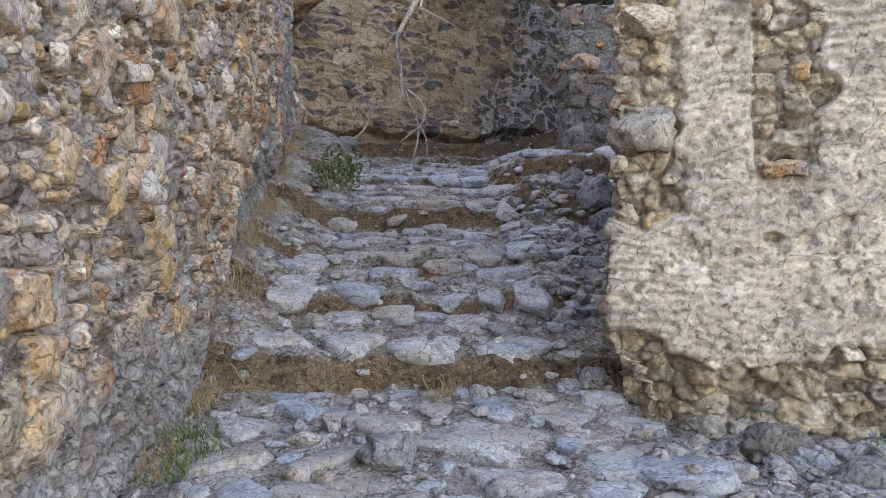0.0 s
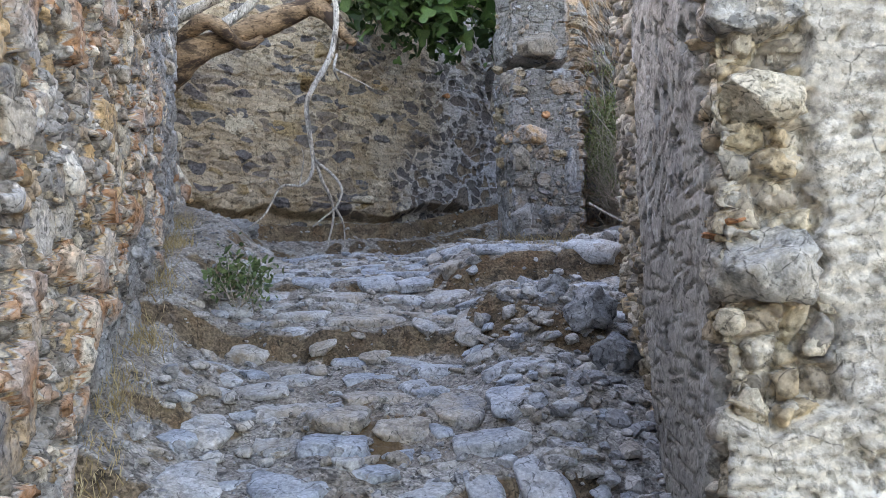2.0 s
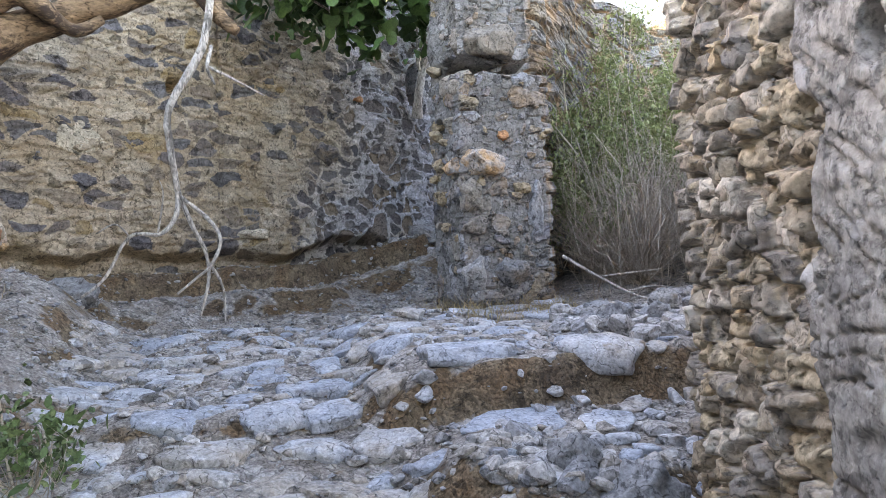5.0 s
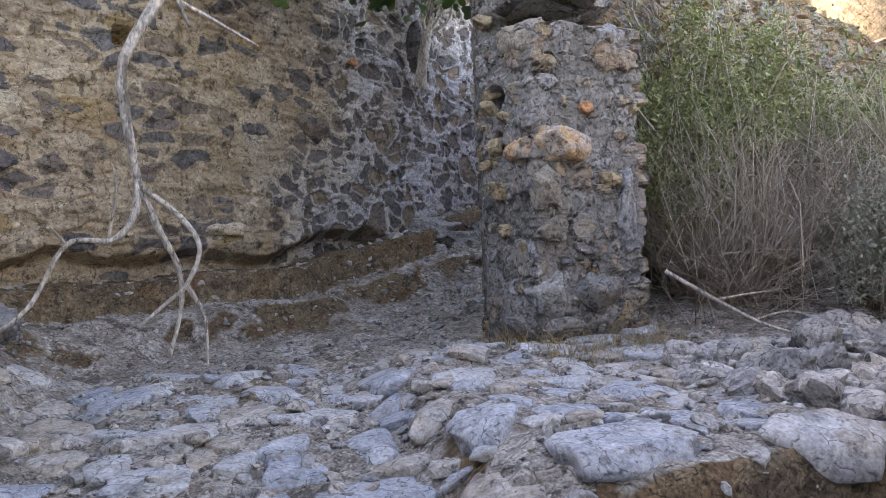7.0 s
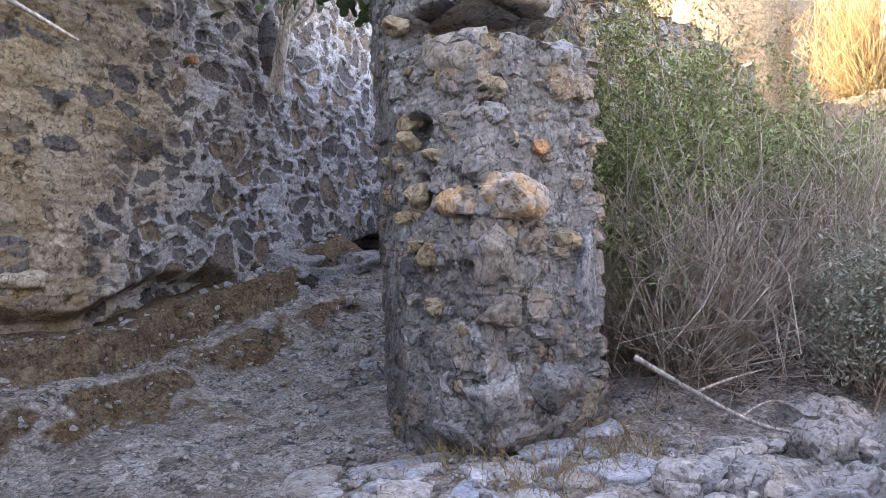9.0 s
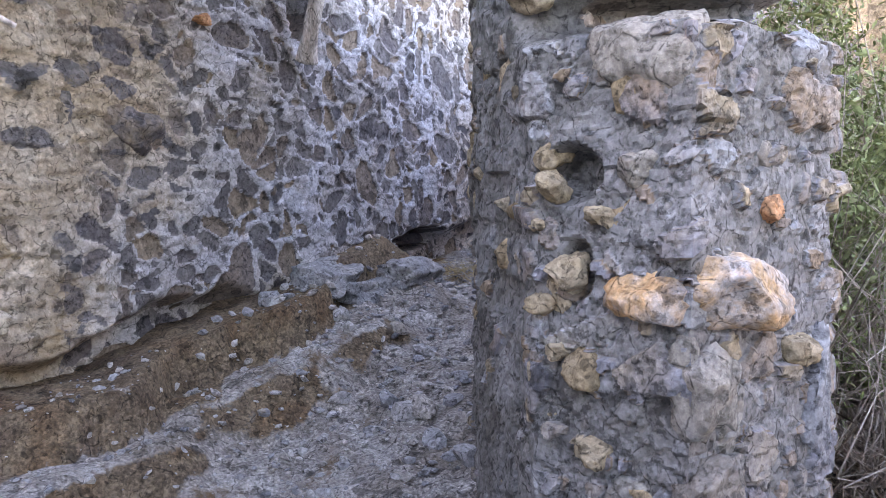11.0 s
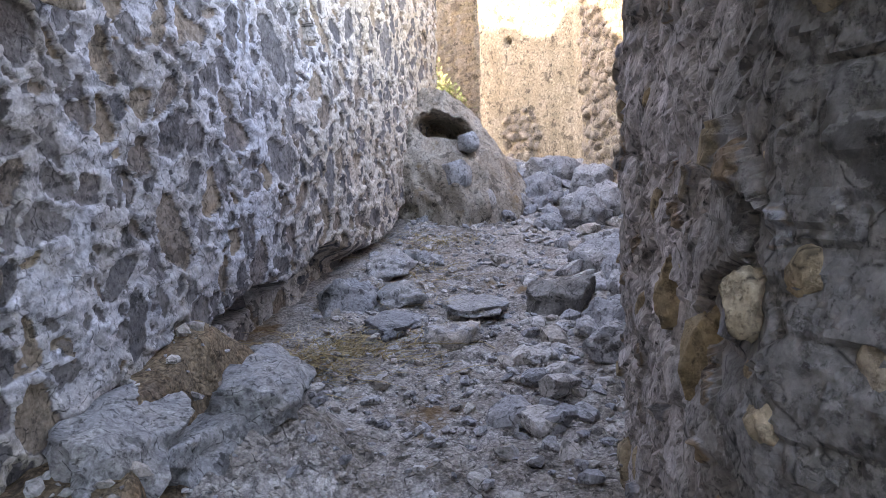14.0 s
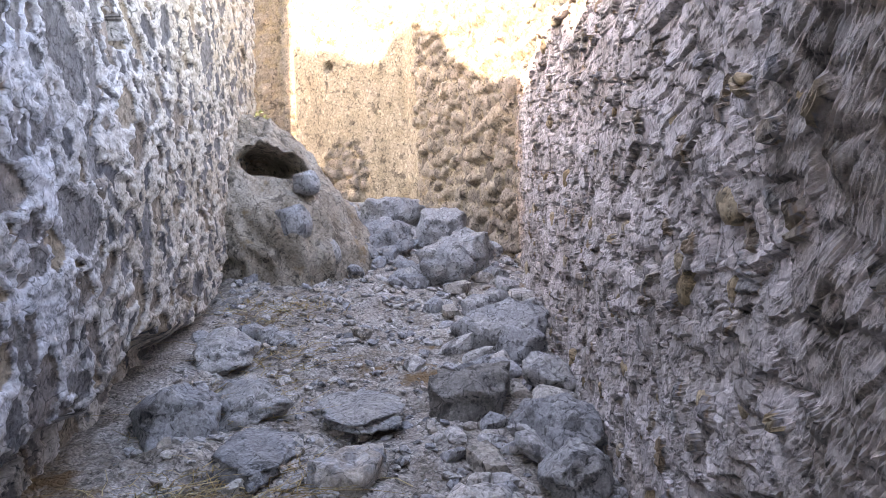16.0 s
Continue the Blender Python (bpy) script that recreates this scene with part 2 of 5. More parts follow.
M_pierstone = material("pier_stone", [(0.17, 0.17, 0.17), (0.25, 0.22, 0.187), (0.31, 0.28, 0.24), (0.21, 0.217, 0.225), (0.29, 0.217, 0.145)], 7, vary=0.7, bump=0.9, chipped=0.1)
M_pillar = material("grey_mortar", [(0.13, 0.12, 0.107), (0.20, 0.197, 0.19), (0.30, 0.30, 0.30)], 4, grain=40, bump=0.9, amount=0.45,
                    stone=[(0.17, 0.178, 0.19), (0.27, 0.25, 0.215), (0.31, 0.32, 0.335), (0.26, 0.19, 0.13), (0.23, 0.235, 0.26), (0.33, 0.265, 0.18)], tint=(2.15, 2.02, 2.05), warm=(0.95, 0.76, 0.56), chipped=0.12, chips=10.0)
M_ruin = material("sunlit_rubble", [(0.22, 0.175, 0.12), (0.30, 0.25, 0.18), (0.36, 0.30, 0.23)], 2.5, grain=40, bump=0.9,
                  stone=[(0.16, 0.135, 0.11), (0.28, 0.235, 0.19), (0.22, 0.185, 0.15), (0.32, 0.265, 0.20)], chipped=0.1)
M_brick = material("red_brick", [(0.38, 0.16, 0.08), (0.50, 0.24, 0.12), (0.55, 0.32, 0.18)], 12, vary=0.5)
M_orange = material("iron_stained_stone", [(0.50, 0.24, 0.09), (0.56, 0.36, 0.20), (0.45, 0.42, 0.40), (0.58, 0.30, 0.12)], 6, bump=0.75)
M_ground = material("dusty_earth", [(0.19, 0.16, 0.13), (0.34, 0.31, 0.285), (0.54, 0.525, 0.51)], 4, grain=70, bump=0.9, amount=0.45, chips=48.0, chipped=0.28, second=[((0.17, 0.11, 0.06), 1.1, 0.58, 0.66)],
                    stone=[(0.10, 0.07, 0.05), (0.19, 0.122, 0.072), (0.22, 0.165, 0.11), (0.14, 0.10, 0.07), (0.32, 0.28, 0.235)])
M_paver = material("worn_paving_stone", [(0.25, 0.295, 0.36), (0.38, 0.42, 0.485), (0.50, 0.515, 0.54), (0.43, 0.38, 0.33), (0.31, 0.36, 0.435)], 5, chips=14.0, chipped=0.16, rough=0.7, vary=0.6, bump=0.8, amount=0.4, pitted=0.3, spots=0.5, second=[((0.22, 0.16, 0.10), 5, 0.60, 0.72)])
M_pebble = material("gravel", [(0.24, 0.25, 0.27), (0.37, 0.37, 0.38), (0.49, 0.47, 0.45), (0.33, 0.285, 0.24)], 20, vary=0.85)
M_darkrock = material("dark_boulder", [(0.10, 0.095, 0.09), (0.19, 0.18, 0.17), (0.28, 0.27, 0.26)], 7, vary=0.2, bump=0.75, second=[((0.20, 0.13, 0.06), 3, 0.6, 0.7)], chipped=0.1, chips=8.0)
M_rock = material("grey_boulder", [(0.19, 0.20, 0.22), (0.30, 0.305, 0.315), (0.42, 0.405, 0.385)], 6, vary=0.45, bump=0.9, chipped=0.1, chips=8.0)
M_bark = material("grey_bark", [(0.27, 0.23, 0.20), (0.48, 0.44, 0.40), (0.63, 0.59, 0.55)], 9, grain=70, bump=0.75, stretch=(1, 1, 0.4), chipped=0.05)
M_trunk = material("torn_wood", [(0.12, 0.08, 0.05), (0.32, 0.21, 0.13), (0.46, 0.33, 0.22)], 5, second=[((0.06, 0.04, 0.03), 6, 0.48, 0.56)], grain=60, bump=0.75, stretch=(0.4, 1, 1), chipped=0.05)
M_leaf = material("fig_leaf", [(0.025, 0.06, 0.018), (0.045, 0.105, 0.03), (0.09, 0.17, 0.045)], 5, rough=0.55, vary=0.8, bump=0.2, spec=0.4, chipped=0.05, spots=0)
M_leaf2 = material("shrub_leaf", [(0.13, 0.18, 0.075), (0.25, 0.30, 0.13), (0.40, 0.43, 0.24)], 3, rough=0.7, vary=0.8, bump=0.2, chipped=0.05, spots=0)
M_leaf3 = material("grey_green_leaf", [(0.20, 0.23, 0.17), (0.30, 0.33, 0.27), (0.42, 0.42, 0.36)], 3, rough=0.8, vary=0.8, bump=0.2, chipped=0.05, spots=0)
M_dry = material("dry_grass", [(0.26, 0.18, 0.08), (0.42, 0.32, 0.17), (0.52, 0.43, 0.27)], 5, vary=0.8, bump=0.2, chipped=0.05, spots=0)
M_twig = material("dry_twig", [(0.26, 0.20, 0.15), (0.45, 0.385, 0.32), (0.62, 0.56, 0.49)], 5, vary=0.8, bump=0.2, chipped=0.05, spots=0)


# ---- stone shapes ----
def stone_shape(seed, level=2, power=3.2, rough=0.16):
    """Unit stone, half-size 1: a rounded block, dented by noise."""
    bm = bmesh.new()
    bmesh.ops.create_icosphere(bm, subdivisions=level, radius=1)
    v = np.array([x.co[:] for x in bm.verts])
    f = np.array([[q.index for q in p.verts] for p in bm.faces])
    bm.free()
    r = (np.abs(v) ** power).sum(1) ** (-1 / power)
    v = v * r[:, None]
    rng = np.random.RandomState(seed)
    for _ in range(13):                      # broken facets
        d = rng.normal(size=3)
        d /= np.linalg.norm(d)
        h = v @ d
        lim = rng.uniform(0.58, 0.92) * h.max()
        v -= np.maximum(h - lim, 0)[:, None] * d
    v += (rough * fbm(v * 1.6 + seed * 9.1, 3, seed) + 0.35 * rough * ridged(v * 3.1 + seed, 2, seed))[:, None] * v / np.linalg.norm(v, axis=1)[:, None]
    return v / np.abs(v).max(0), f


SHAPES = [stone_shape(s) for s in range(14)]
FINE = [stone_shape(s + 50, 3, 4.0, 0.3) for s in range(10)]
def crag(seed, level=4, power=3.6, rough=0.3, tear=0.14):
    """A broken stone with torn faces."""
    v, f = stone_shape(seed, level, power, rough)
    v = v * (1 + tear * ridged(v * 2.3 + seed, 4, seed))[:, None]
    return v / np.abs(v).max(0), f


CRAG = [crag(s + 300) for s in range(10)]
CHIP = [stone_shape(s + 90, 1, 2.6, 0.25) for s in range(8)]


def mesh_of(name, v, f, mat, smooth=True):
    me = bpy.data.meshes.new(name)
    me.from_pydata(np.asarray(v).tolist(), [], np.asarray(f).tolist() if isinstance(f, np.ndarray) else f)
    me.materials.append(mat)
    if smooth:
        me.polygons.foreach_set("use_smooth", [True] * len(me.polygons))
    me.update()
    return me


def big_mesh(name, v, tris, mat, smooth=True):
    """Quick mesh from arrays of vertices and triangles or quads."""
    me = bpy.data.meshes.new(name)
    k = tris.shape[1]
    me.vertices.add(len(v))
    me.vertices.foreach_set("co", np.ascontiguousarray(v, np.float32).ravel())
    me.loops.add(tris.size)
    me.loops.foreach_set("vertex_index", np.ascontiguousarray(tris, np.int32).ravel())
    me.polygons.add(len(tris))
    me.polygons.foreach_set("loop_start", np.arange(0, tris.size, k, dtype=np.int32))
    me.polygons.foreach_set("use_smooth", np.full(len(tris), smooth))
    me.materials.append(mat)
    me.update(calc_edges=True)
    me.validate()
    return me


def frames3(axes, half):
    """Rows of 3x3: unit axes times half sizes."""
    return np.asarray(axes) * np.asarray(half)[:, None, :]


def strew(name, shapes, pos, mats, mat, parent=None, smooth=True, seed=0):
    """Many small pieces joined into one object of kind stuff. pos: N x 3; mats: N x 3 x 3 (columns are scaled axes)."""
    rng = np.random.RandomState(seed)
    pick = rng.randint(0, len(shapes), len(pos))
    vs, fs, off = [], [], 0
    for k, (v, f) in enumerate(shapes):
        sel = pick == k
        if not sel.any():
            continue
        w = np.einsum("nij,vj->nvi", mats[sel], v) + pos[sel][:, None, :]
        q = f[None] + (np.arange(sel.sum()) * len(v))[:, None, None] + off
        vs.append(w.reshape(-1, 3))
        fs.append(q.reshape(-1, f.shape[1]))
        off += w.shape[0] * w.shape[1]
    if not vs:
        return None
    ob = new(name, big_mesh(name, np.concatenate(vs), np.concatenate(fs), mat, smooth))
    ob.parent = parent
    return tagged(ob, kind="stuff")


def lay(name, meshes, pos, mats, parent, seed=0):
    """Pieces as objects of their own that share meshes."""
    rng = np.random.RandomState(seed)
    out = []
    for p, a in zip(pos, mats):
        ob = new(name, meshes[rng.randint(len(meshes))])
        m = Matrix([[*a[0], p[0]], [*a[1], p[1]], [*a[2], p[2]], [0, 0, 0, 1]])
        ob.parent = parent
        ob.matrix_basis = m
        out.append(ob)
    return out


def darts(w, h, rmin, rmax, tries, seed, gap=0.92, keep=None, power=2.0):
    """Packed discs on a w x h field, the largest first: rows of (a, b, r)."""
    rng = np.random.RandomState(seed)
    rad = rmin + (rmax - rmin) * (np.linspace(1, 0, tries) ** power)
    pts = rng.rand(tries, 2) * (w, h)
    ok = keep(pts[:, 0], pts[:, 1], rad) if keep else np.ones(tries, bool)
    cell, grid, out = 2 * rmax, {}, []
    for (a, b), r, k in zip(pts, rad, ok):
        if not k:
            continue
        i, j = int(a / cell), int(b / cell)
        free = True
        for di in (-1, 0, 1):
            for dj in (-1, 0, 1):
                for (x, y, q) in grid.get((i + di, j + dj), ()):
                    if (x - a) ** 2 + (y - b) ** 2 < (gap * (q + r)) ** 2:
                        free = False
                        break
                if not free:
                    break
            if not free:
                break
        if free:
            grid.setdefault((i, j), []).append((a, b, r))
            out.append((a, b, r))
    return np.array(out)


# ---- walls: a closed plan, drawn up with a rough face ----
class Ring:
    def __init__(self, corners):
        """corners: (x, y, step) round the plan, clockwise seen from above outward normals to the left of travel reversed; step: spacing along the edge that starts there."""
        P = []
        for i, (x, y, st) in enumerate(corners):
            x2, y2 = corners[(i + 1) % len(corners)][:2]
            n = max(1, int(round(math.hypot(x2 - x, y2 - y) / st)))
            P += [(x + (x2 - x) * k / n, y + (y2 - y) * k / n) for k in range(n)]
        self.P = np.array(P)
        d = np.roll(self.P, -1, 0) - self.P
        self.seg = np.hypot(d[:, 0], d[:, 1])
        self.S = np.concatenate([[0], np.cumsum(self.seg)[:-1]])
        self.L = self.seg.sum()
        t = d / self.seg[:, None]
        t = t + np.roll(t, 1, 0)
        t /= np.linalg.norm(t, axis=1)[:, None]
        self.T = t
        area = (self.P[:, 0] * np.roll(self.P[:, 1], -1) - np.roll(self.P[:, 0], -1) * self.P[:, 1]).sum()
        sg = 1 if area > 0 else -1
        nn = np.stack([t[:, 1], -t[:, 0]], 1) * sg
        nn = sum(np.roll(nn, k, 0) for k in range(-3, 4))
        self.N = nn / np.linalg.norm(nn, axis=1)[:, None]

    def at(self, s):
        s = np.asarray(s) % self.L
        S2 = np.append(self.S, self.L)
        f = lambda a: np.stack([np.interp(s, S2, np.append(a[:, k], a[0, k])) for k in (0, 1)], 1)
        n = f(self.N)
        n /= np.linalg.norm(n, axis=1)[:, None]
        return f(self.P), n

    def s_of(self, x, y):
        return self.S[np.argmin((self.P[:, 0] - x) ** 2 + (self.P[:, 1] - y) ** 2)]


def ring_wall(name, ring, z0, top, dz, disp, mat, smooth=True):
    """top(s, xy): height of the wall's top; disp(s, xyz): how far the face stands proud, in metres."""
    ztop = top(ring.S, ring.P)
    nv = int(round((ztop.max() - z0) / dz))
    n = len(ring.P)
    fr = np.linspace(0, 1, nv + 1)
    Z = z0 + (ztop[None] - z0) * fr[:, None]
    X = np.repeat(ring.P[None], nv + 1, 0)
    xyz = np.concatenate([X, Z[..., None]], 2).reshape(-1, 3)
    s = np.repeat(ring.S[None], nv + 1, 0).ravel()
    d, cover, rnd, tint, *more = disp(s, xyz)
    warm = more[0] if more else 0
    N = np.repeat(ring.N[None], nv + 1, 0).reshape(-1, 2)
    xyz[:, :2] += N * d[:, None]
    i = np.arange(nv)[:, None] * n + np.arange(n)[None]
    j = np.arange(nv)[:, None] * n + (np.arange(n)[None] + 1) % n
    area = (ring.P[:, 0] * np.roll(ring.P[:, 1], -1) - np.roll(ring.P[:, 0], -1) * ring.P[:, 1]).sum()
    q = np.stack([i, j, j + n, i + n], 2).reshape(-1, 4)
    if area < 0:
        q = q[:, ::-1]
    me = big_mesh(name, xyz, q, mat, smooth)
    for key, val in (("cover", cover), ("rnd", rnd), ("tint", tint), ("warm", warm)):
        me.attributes.new(key, "FLOAT", "POINT").data.foreach_set("value", (np.zeros(len(xyz)) + val).astype(np.float32))
    bm = bmesh.new()
    bm.from_mesh(me)
    bm.verts.ensure_lookup_table()
    rim = [bm.verts[nv * n + k] for k in range(n)]
    c = bm.faces.new(rim if area > 0 else rim[::-1])
    bmesh.ops.triangulate(bm, faces=[c])
    bm.to_mesh(me)
    bm.free()
    ob = new(name, me)
    return tagged(ob, kind="structure")


def face_stones(wall, ring, s0, s1, z0, z1, rmin, rmax, tries, disp, mat, seed, keep=None, proud=0.35, gap=0.92, flat=0.8, aspect=1.25, nobj=300, shapes=None, power=2.0, word="stone"):
    """Beds stones in a wall's face between two places along its plan; the largest are objects, the small ones one joined mesh."""
    D = darts(s1 - s0, z1 - z0, rmin, rmax, tries, seed, gap, keep, power)
    if not len(D):
        return
    rng = np.random.RandomState(seed + 1)
    s, z, r = D[:, 0] + s0, D[:, 1] + z0, D[:, 2]
    p, nrm = ring.at(s)
    xyz = np.concatenate([p, z[:, None]], 1)
    d = disp(s % ring.L, xyz)[0]
    a = np.exp(rng.normal(0, 0.18, len(r))) * aspect ** 0.5
    half = np.stack([r * a, r * flat * rng.uniform(0.8, 1.1, len(r)), r / a], 1)
    out = np.concatenate([nrm, np.zeros((len(r), 1))], 1)
    stick = proud * half[:, 1] * rng.uniform(-0.2, 1.0, len(r))
    pos = xyz + out * (d - half[:, 1] + stick)[:, None]
    tan = np.stack([-nrm[:, 1], nrm[:, 0], np.zeros(len(r))], 1)
    up = np.repeat([[0.0, 0, 1]], len(r), 0)
    th = rng.normal(0, 0.22, len(r))[:, None]
    t2, u2 = tan * np.cos(th) + up * np.sin(th), up * np.cos(th) - tan * np.sin(th)
    wob = rng.normal(0, 0.12, (len(r), 1))
    o2 = out + wob * tan
    mats = np.stack([t2, o2, u2], 2) * half[:, None, :]
    order = np.argsort(-r)
    A, B = order[:nobj], order[nobj:]
    if len(A):
        meshes = [mesh_of(word, v, f, mat) for v, f in (shapes or FINE)[:8]]
        lay(word, meshes, pos[A], mats[A], wall, seed)
    if len(B):
        strew("small_" + word + "s", SHAPES, pos[B], mats[B], mat, wall, seed=seed)


# ---- the lie of the land ----
BW = lambda x: 11.88 + 0.46 * (x - 1.37)          # line of the long wall's face


def ground_z(x, y):
    x, y = np.asarray(x, float), np.asarray(y, float)
    P = np.stack([x, y, 0 * x], -1).reshape(-1, 3)
    w = (0.16 * vnoise(P * 1.1, 3) + 0.06 * vnoise(P * 3.1, 4)).reshape(x.shape)
    yl = y + w * ss(y, 3.2, 4.0)
    zl = np.interp(yl, [-300, -40, -6, 0, 2.9, 4.08, 4.16, 4.68, 4.77, 5.3, 5.38, 6.2, 6.3, 7.25, 7.33, 8.2, 9.2, 14, 40, 300],
                   [-8, -3, -0.5, 0.2, 0.60, 0.78, 0.96, 1.14, 1.26, 1.38, 1.46, 1.68, 1.86, 2.12, 2.2, 2.36, 2.5, 2.9, 6, 20])
    zr = np.interp(yl, [4.1, 4.2, 5.5, 5.9, 6.1, 7.0, 7.12, 7.6, 8.2, 9.2], [0.8, 1.0, 1.58, 1.72, 2.06, 2.16, 2.42, 2.46, 2.52, 2.68])
    wr = ss(x + 0.6 * w, 0.4, 0.8) * ss(y, 4.3, 5.2) * (1 - ss(y, 8.6, 9.4))
    zl = zl + np.maximum(zr - zl, 0) * wr
    zl += 0.26 * ss(-x, 0.85, 1.4) * ss(y, 3.6, 4.6) + 0.35 * ss(y, 8.0, 9.6) * ss(-x, 0.5, 1.8)
    u = 0.908 * x + 0.419 * y
    zu = np.interp(u, [-60, 3, 5.4, 6.55, 7.5, 8, 9, 11, 12.4, 15, 40, 300], [2.3, 2.5, 2.62, 2.88, 3.13, 3.22, 3.34, 3.58, 3.85, 4.3, 8, 20])
    dw = (BW(x) - y) * 0.908
    bank = -dw + (0.16 * vnoise(P * 1.7, 16) + 0.07 * vnoise(P * 5.0, 17)).reshape(x.shape)
    zu = zu + (0.24 * ss(bank, -0.36, -0.24) + 0.24 * ss(bank, -0.95, -0.55)) * (1 - 0.85 * ss(x, 2.7, 3.3))
    k = ss(y + 0.3 * np.clip(x, -4, 4), 8.6, 10.2)
    z = zl * (1 - k) + zu * k
    fine = 0.05 * fbm(P * 2.3, 3, 11) + 0.035 * fbm(P * 7.0, 3, 12) + 0.045 * ridged(P * 2.6, 3, 13) * ss(vnoise(P * 0.8, 14), -0.3, 0.5) + 0.012 * ridged(P * 13, 2, 15)
    return z + fine.reshape(x.shape)


def cells(a, b, size, seed, long=1.0, warp=0.25, local=False):
    """Broken cells in a plane: distance to the joint (0 at it), and two random numbers of the cell."""
    q = np.stack([a, b, 0 * a], 1) / size
    g = np.stack([a / (size * long), b / size], 1)
    g[:, 0] += warp * vnoise(q * 0.9, seed + 31)
    g[:, 1] += warp * vnoise(q * 0.9, seed + 37)
    c = np.floor(g).astype(np.int64)
    f1, f2 = np.full(len(a), 9.0), np.full(len(a), 9.0)
    i1, j1 = np.zeros(len(a), np.int64), np.zeros(len(a), np.int64)
    for di in (-1, 0, 1):
        for dj in (-1, 0, 1):
            ci, cj = c[:, 0] + di, c[:, 1] + dj
            dx = ci + 0.12 + 0.76 * hash3(ci, cj, 0 * ci, seed) - g[:, 0]
            dy = cj + 0.12 + 0.76 * hash3(ci, cj, 0 * ci + 1, seed) - g[:, 1]
            d = np.maximum(np.hypot(dx, dy), 0.0)
            near = d < f1
            f2 = np.where(near, f1, np.minimum(f2, d))
            i1, j1 = np.where(near, ci, i1), np.where(near, cj, j1)
            lx, ly = (dx, dy) if di == -1 and dj == -1 else (np.where(near, dx, lx), np.where(near, dy, ly))
            f1 = np.where(near, d, f1)
    if local:
        return f2 - f1, hash3(i1, j1, 0 * i1 + 2, seed), hash3(i1, j1, 0 * i1 + 3, seed), lx, ly
    return f2 - f1, hash3(i1, j1, 0 * i1 + 2, seed), hash3(i1, j1, 0 * i1 + 3, seed)


def flakes(s, z, size, seed, long=1.3, tilt=1.0, warp=0.45):
    """Broken, tilted plates, as in torn mortar and split stone: -0.5..0.5 or so."""
    e, a, b, lx, ly = cells(s, z, size, seed, long, warp, True)
    c = np.modf(a * 7.31 + b * 3.7)[0]
    return (a - 0.5) + tilt * (lx * (b - 0.5) * 1.6 + ly * (c - 0.2) * 1.4) - 0.5 * (1 - ss(e, 0.0, 0.10))


def dent(s, z, s0, z0, rs, rz, sharp=0.6):
    """1 inside an oval on the face, 0 outside."""
    return 1 - ss(np.hypot((s - s0) / rs, (z - z0) / rz), sharp, 1.0)


def spaced(a, b, step, far):
    mid = list(np.arange(a, b, step))
    out, s, lo, hi = [], step, a, b
    left, right = [], []
    while hi < far or lo > -far:
        s *= 1.22
        lo, hi = lo - s, hi + s
        left.append(lo)
        right.append(hi)
    return np.array(left[::-1] + mid + [b] + right)


gx, gy = spaced(-2.3, 9.0, 0.035, 300), spaced(2.4, 15.5, 0.035, 300)
GX, GY = np.meshgrid(gx, gy)
V = np.stack([GX, GY, ground_z(GX, GY)], -1).reshape(-1, 3)
i = (np.arange(len(gy) - 1)[:, None] * len(gx) + np.arange(len(gx) - 1)[None])
Q = np.stack([i, i + 1, i + 1 + len(gx), i + len(gx)], 2).reshape(-1, 4)
ground_me = big_mesh("ground", V, Q, M_ground)
zg_ = V[:, 2].reshape(GX.shape)
steep = np.hypot(np.gradient(zg_, gx, axis=1), np.gradient(zg_, gy, axis=0)).ravel()
from_wall = (BW(V[:, 0]) - V[:, 1]) * 0.908
mossy = (1 - ss(from_wall + 0.3 * fbm(V * 3.0, 3, 18), 0.30, 0.42)) * (1 - ss(V[:, 0], 2.8, 3.3)) * (from_wall > -0.3)
earthy = ss(steep + 0.5 * fbm(V * 4.0, 3, 19), 0.75, 1.15) * (1 - ss(V[:, 0], 2.2, 3.0))          # bare brown earth on the cut faces of the steps
for key, val in (("cover", np.maximum(mossy, 0.85 * earthy)), ("rnd", 0.5 + 0.6 * fbm(V * 6.0, 3, 20))):
    ground_me.attributes.new(key, "FLOAT", "POINT").data.foreach_set("value", np.asarray(val, np.float32))
ground = tagged(new("ground", ground_me), "dusty stony earth ramp with trodden gravel", "ground", kind="structure")

# ---- the walls ----
low = lambda p, amp, seed: amp * fbm(p * 0.9, 2, seed)

# west wall beside the ramp
R1 = Ring([(-1.12, -8, 0.3), (-1.2, 1.6, 0.015), (-1.31, 3.9, 0.015), (-1.44, 5.6, 0.018), (-1.56, 7.0, 0.025), (-1.80, 8.9, 0.06), (-2.6, 8.9, 0.6), (-2.0, -8, 0.5)])


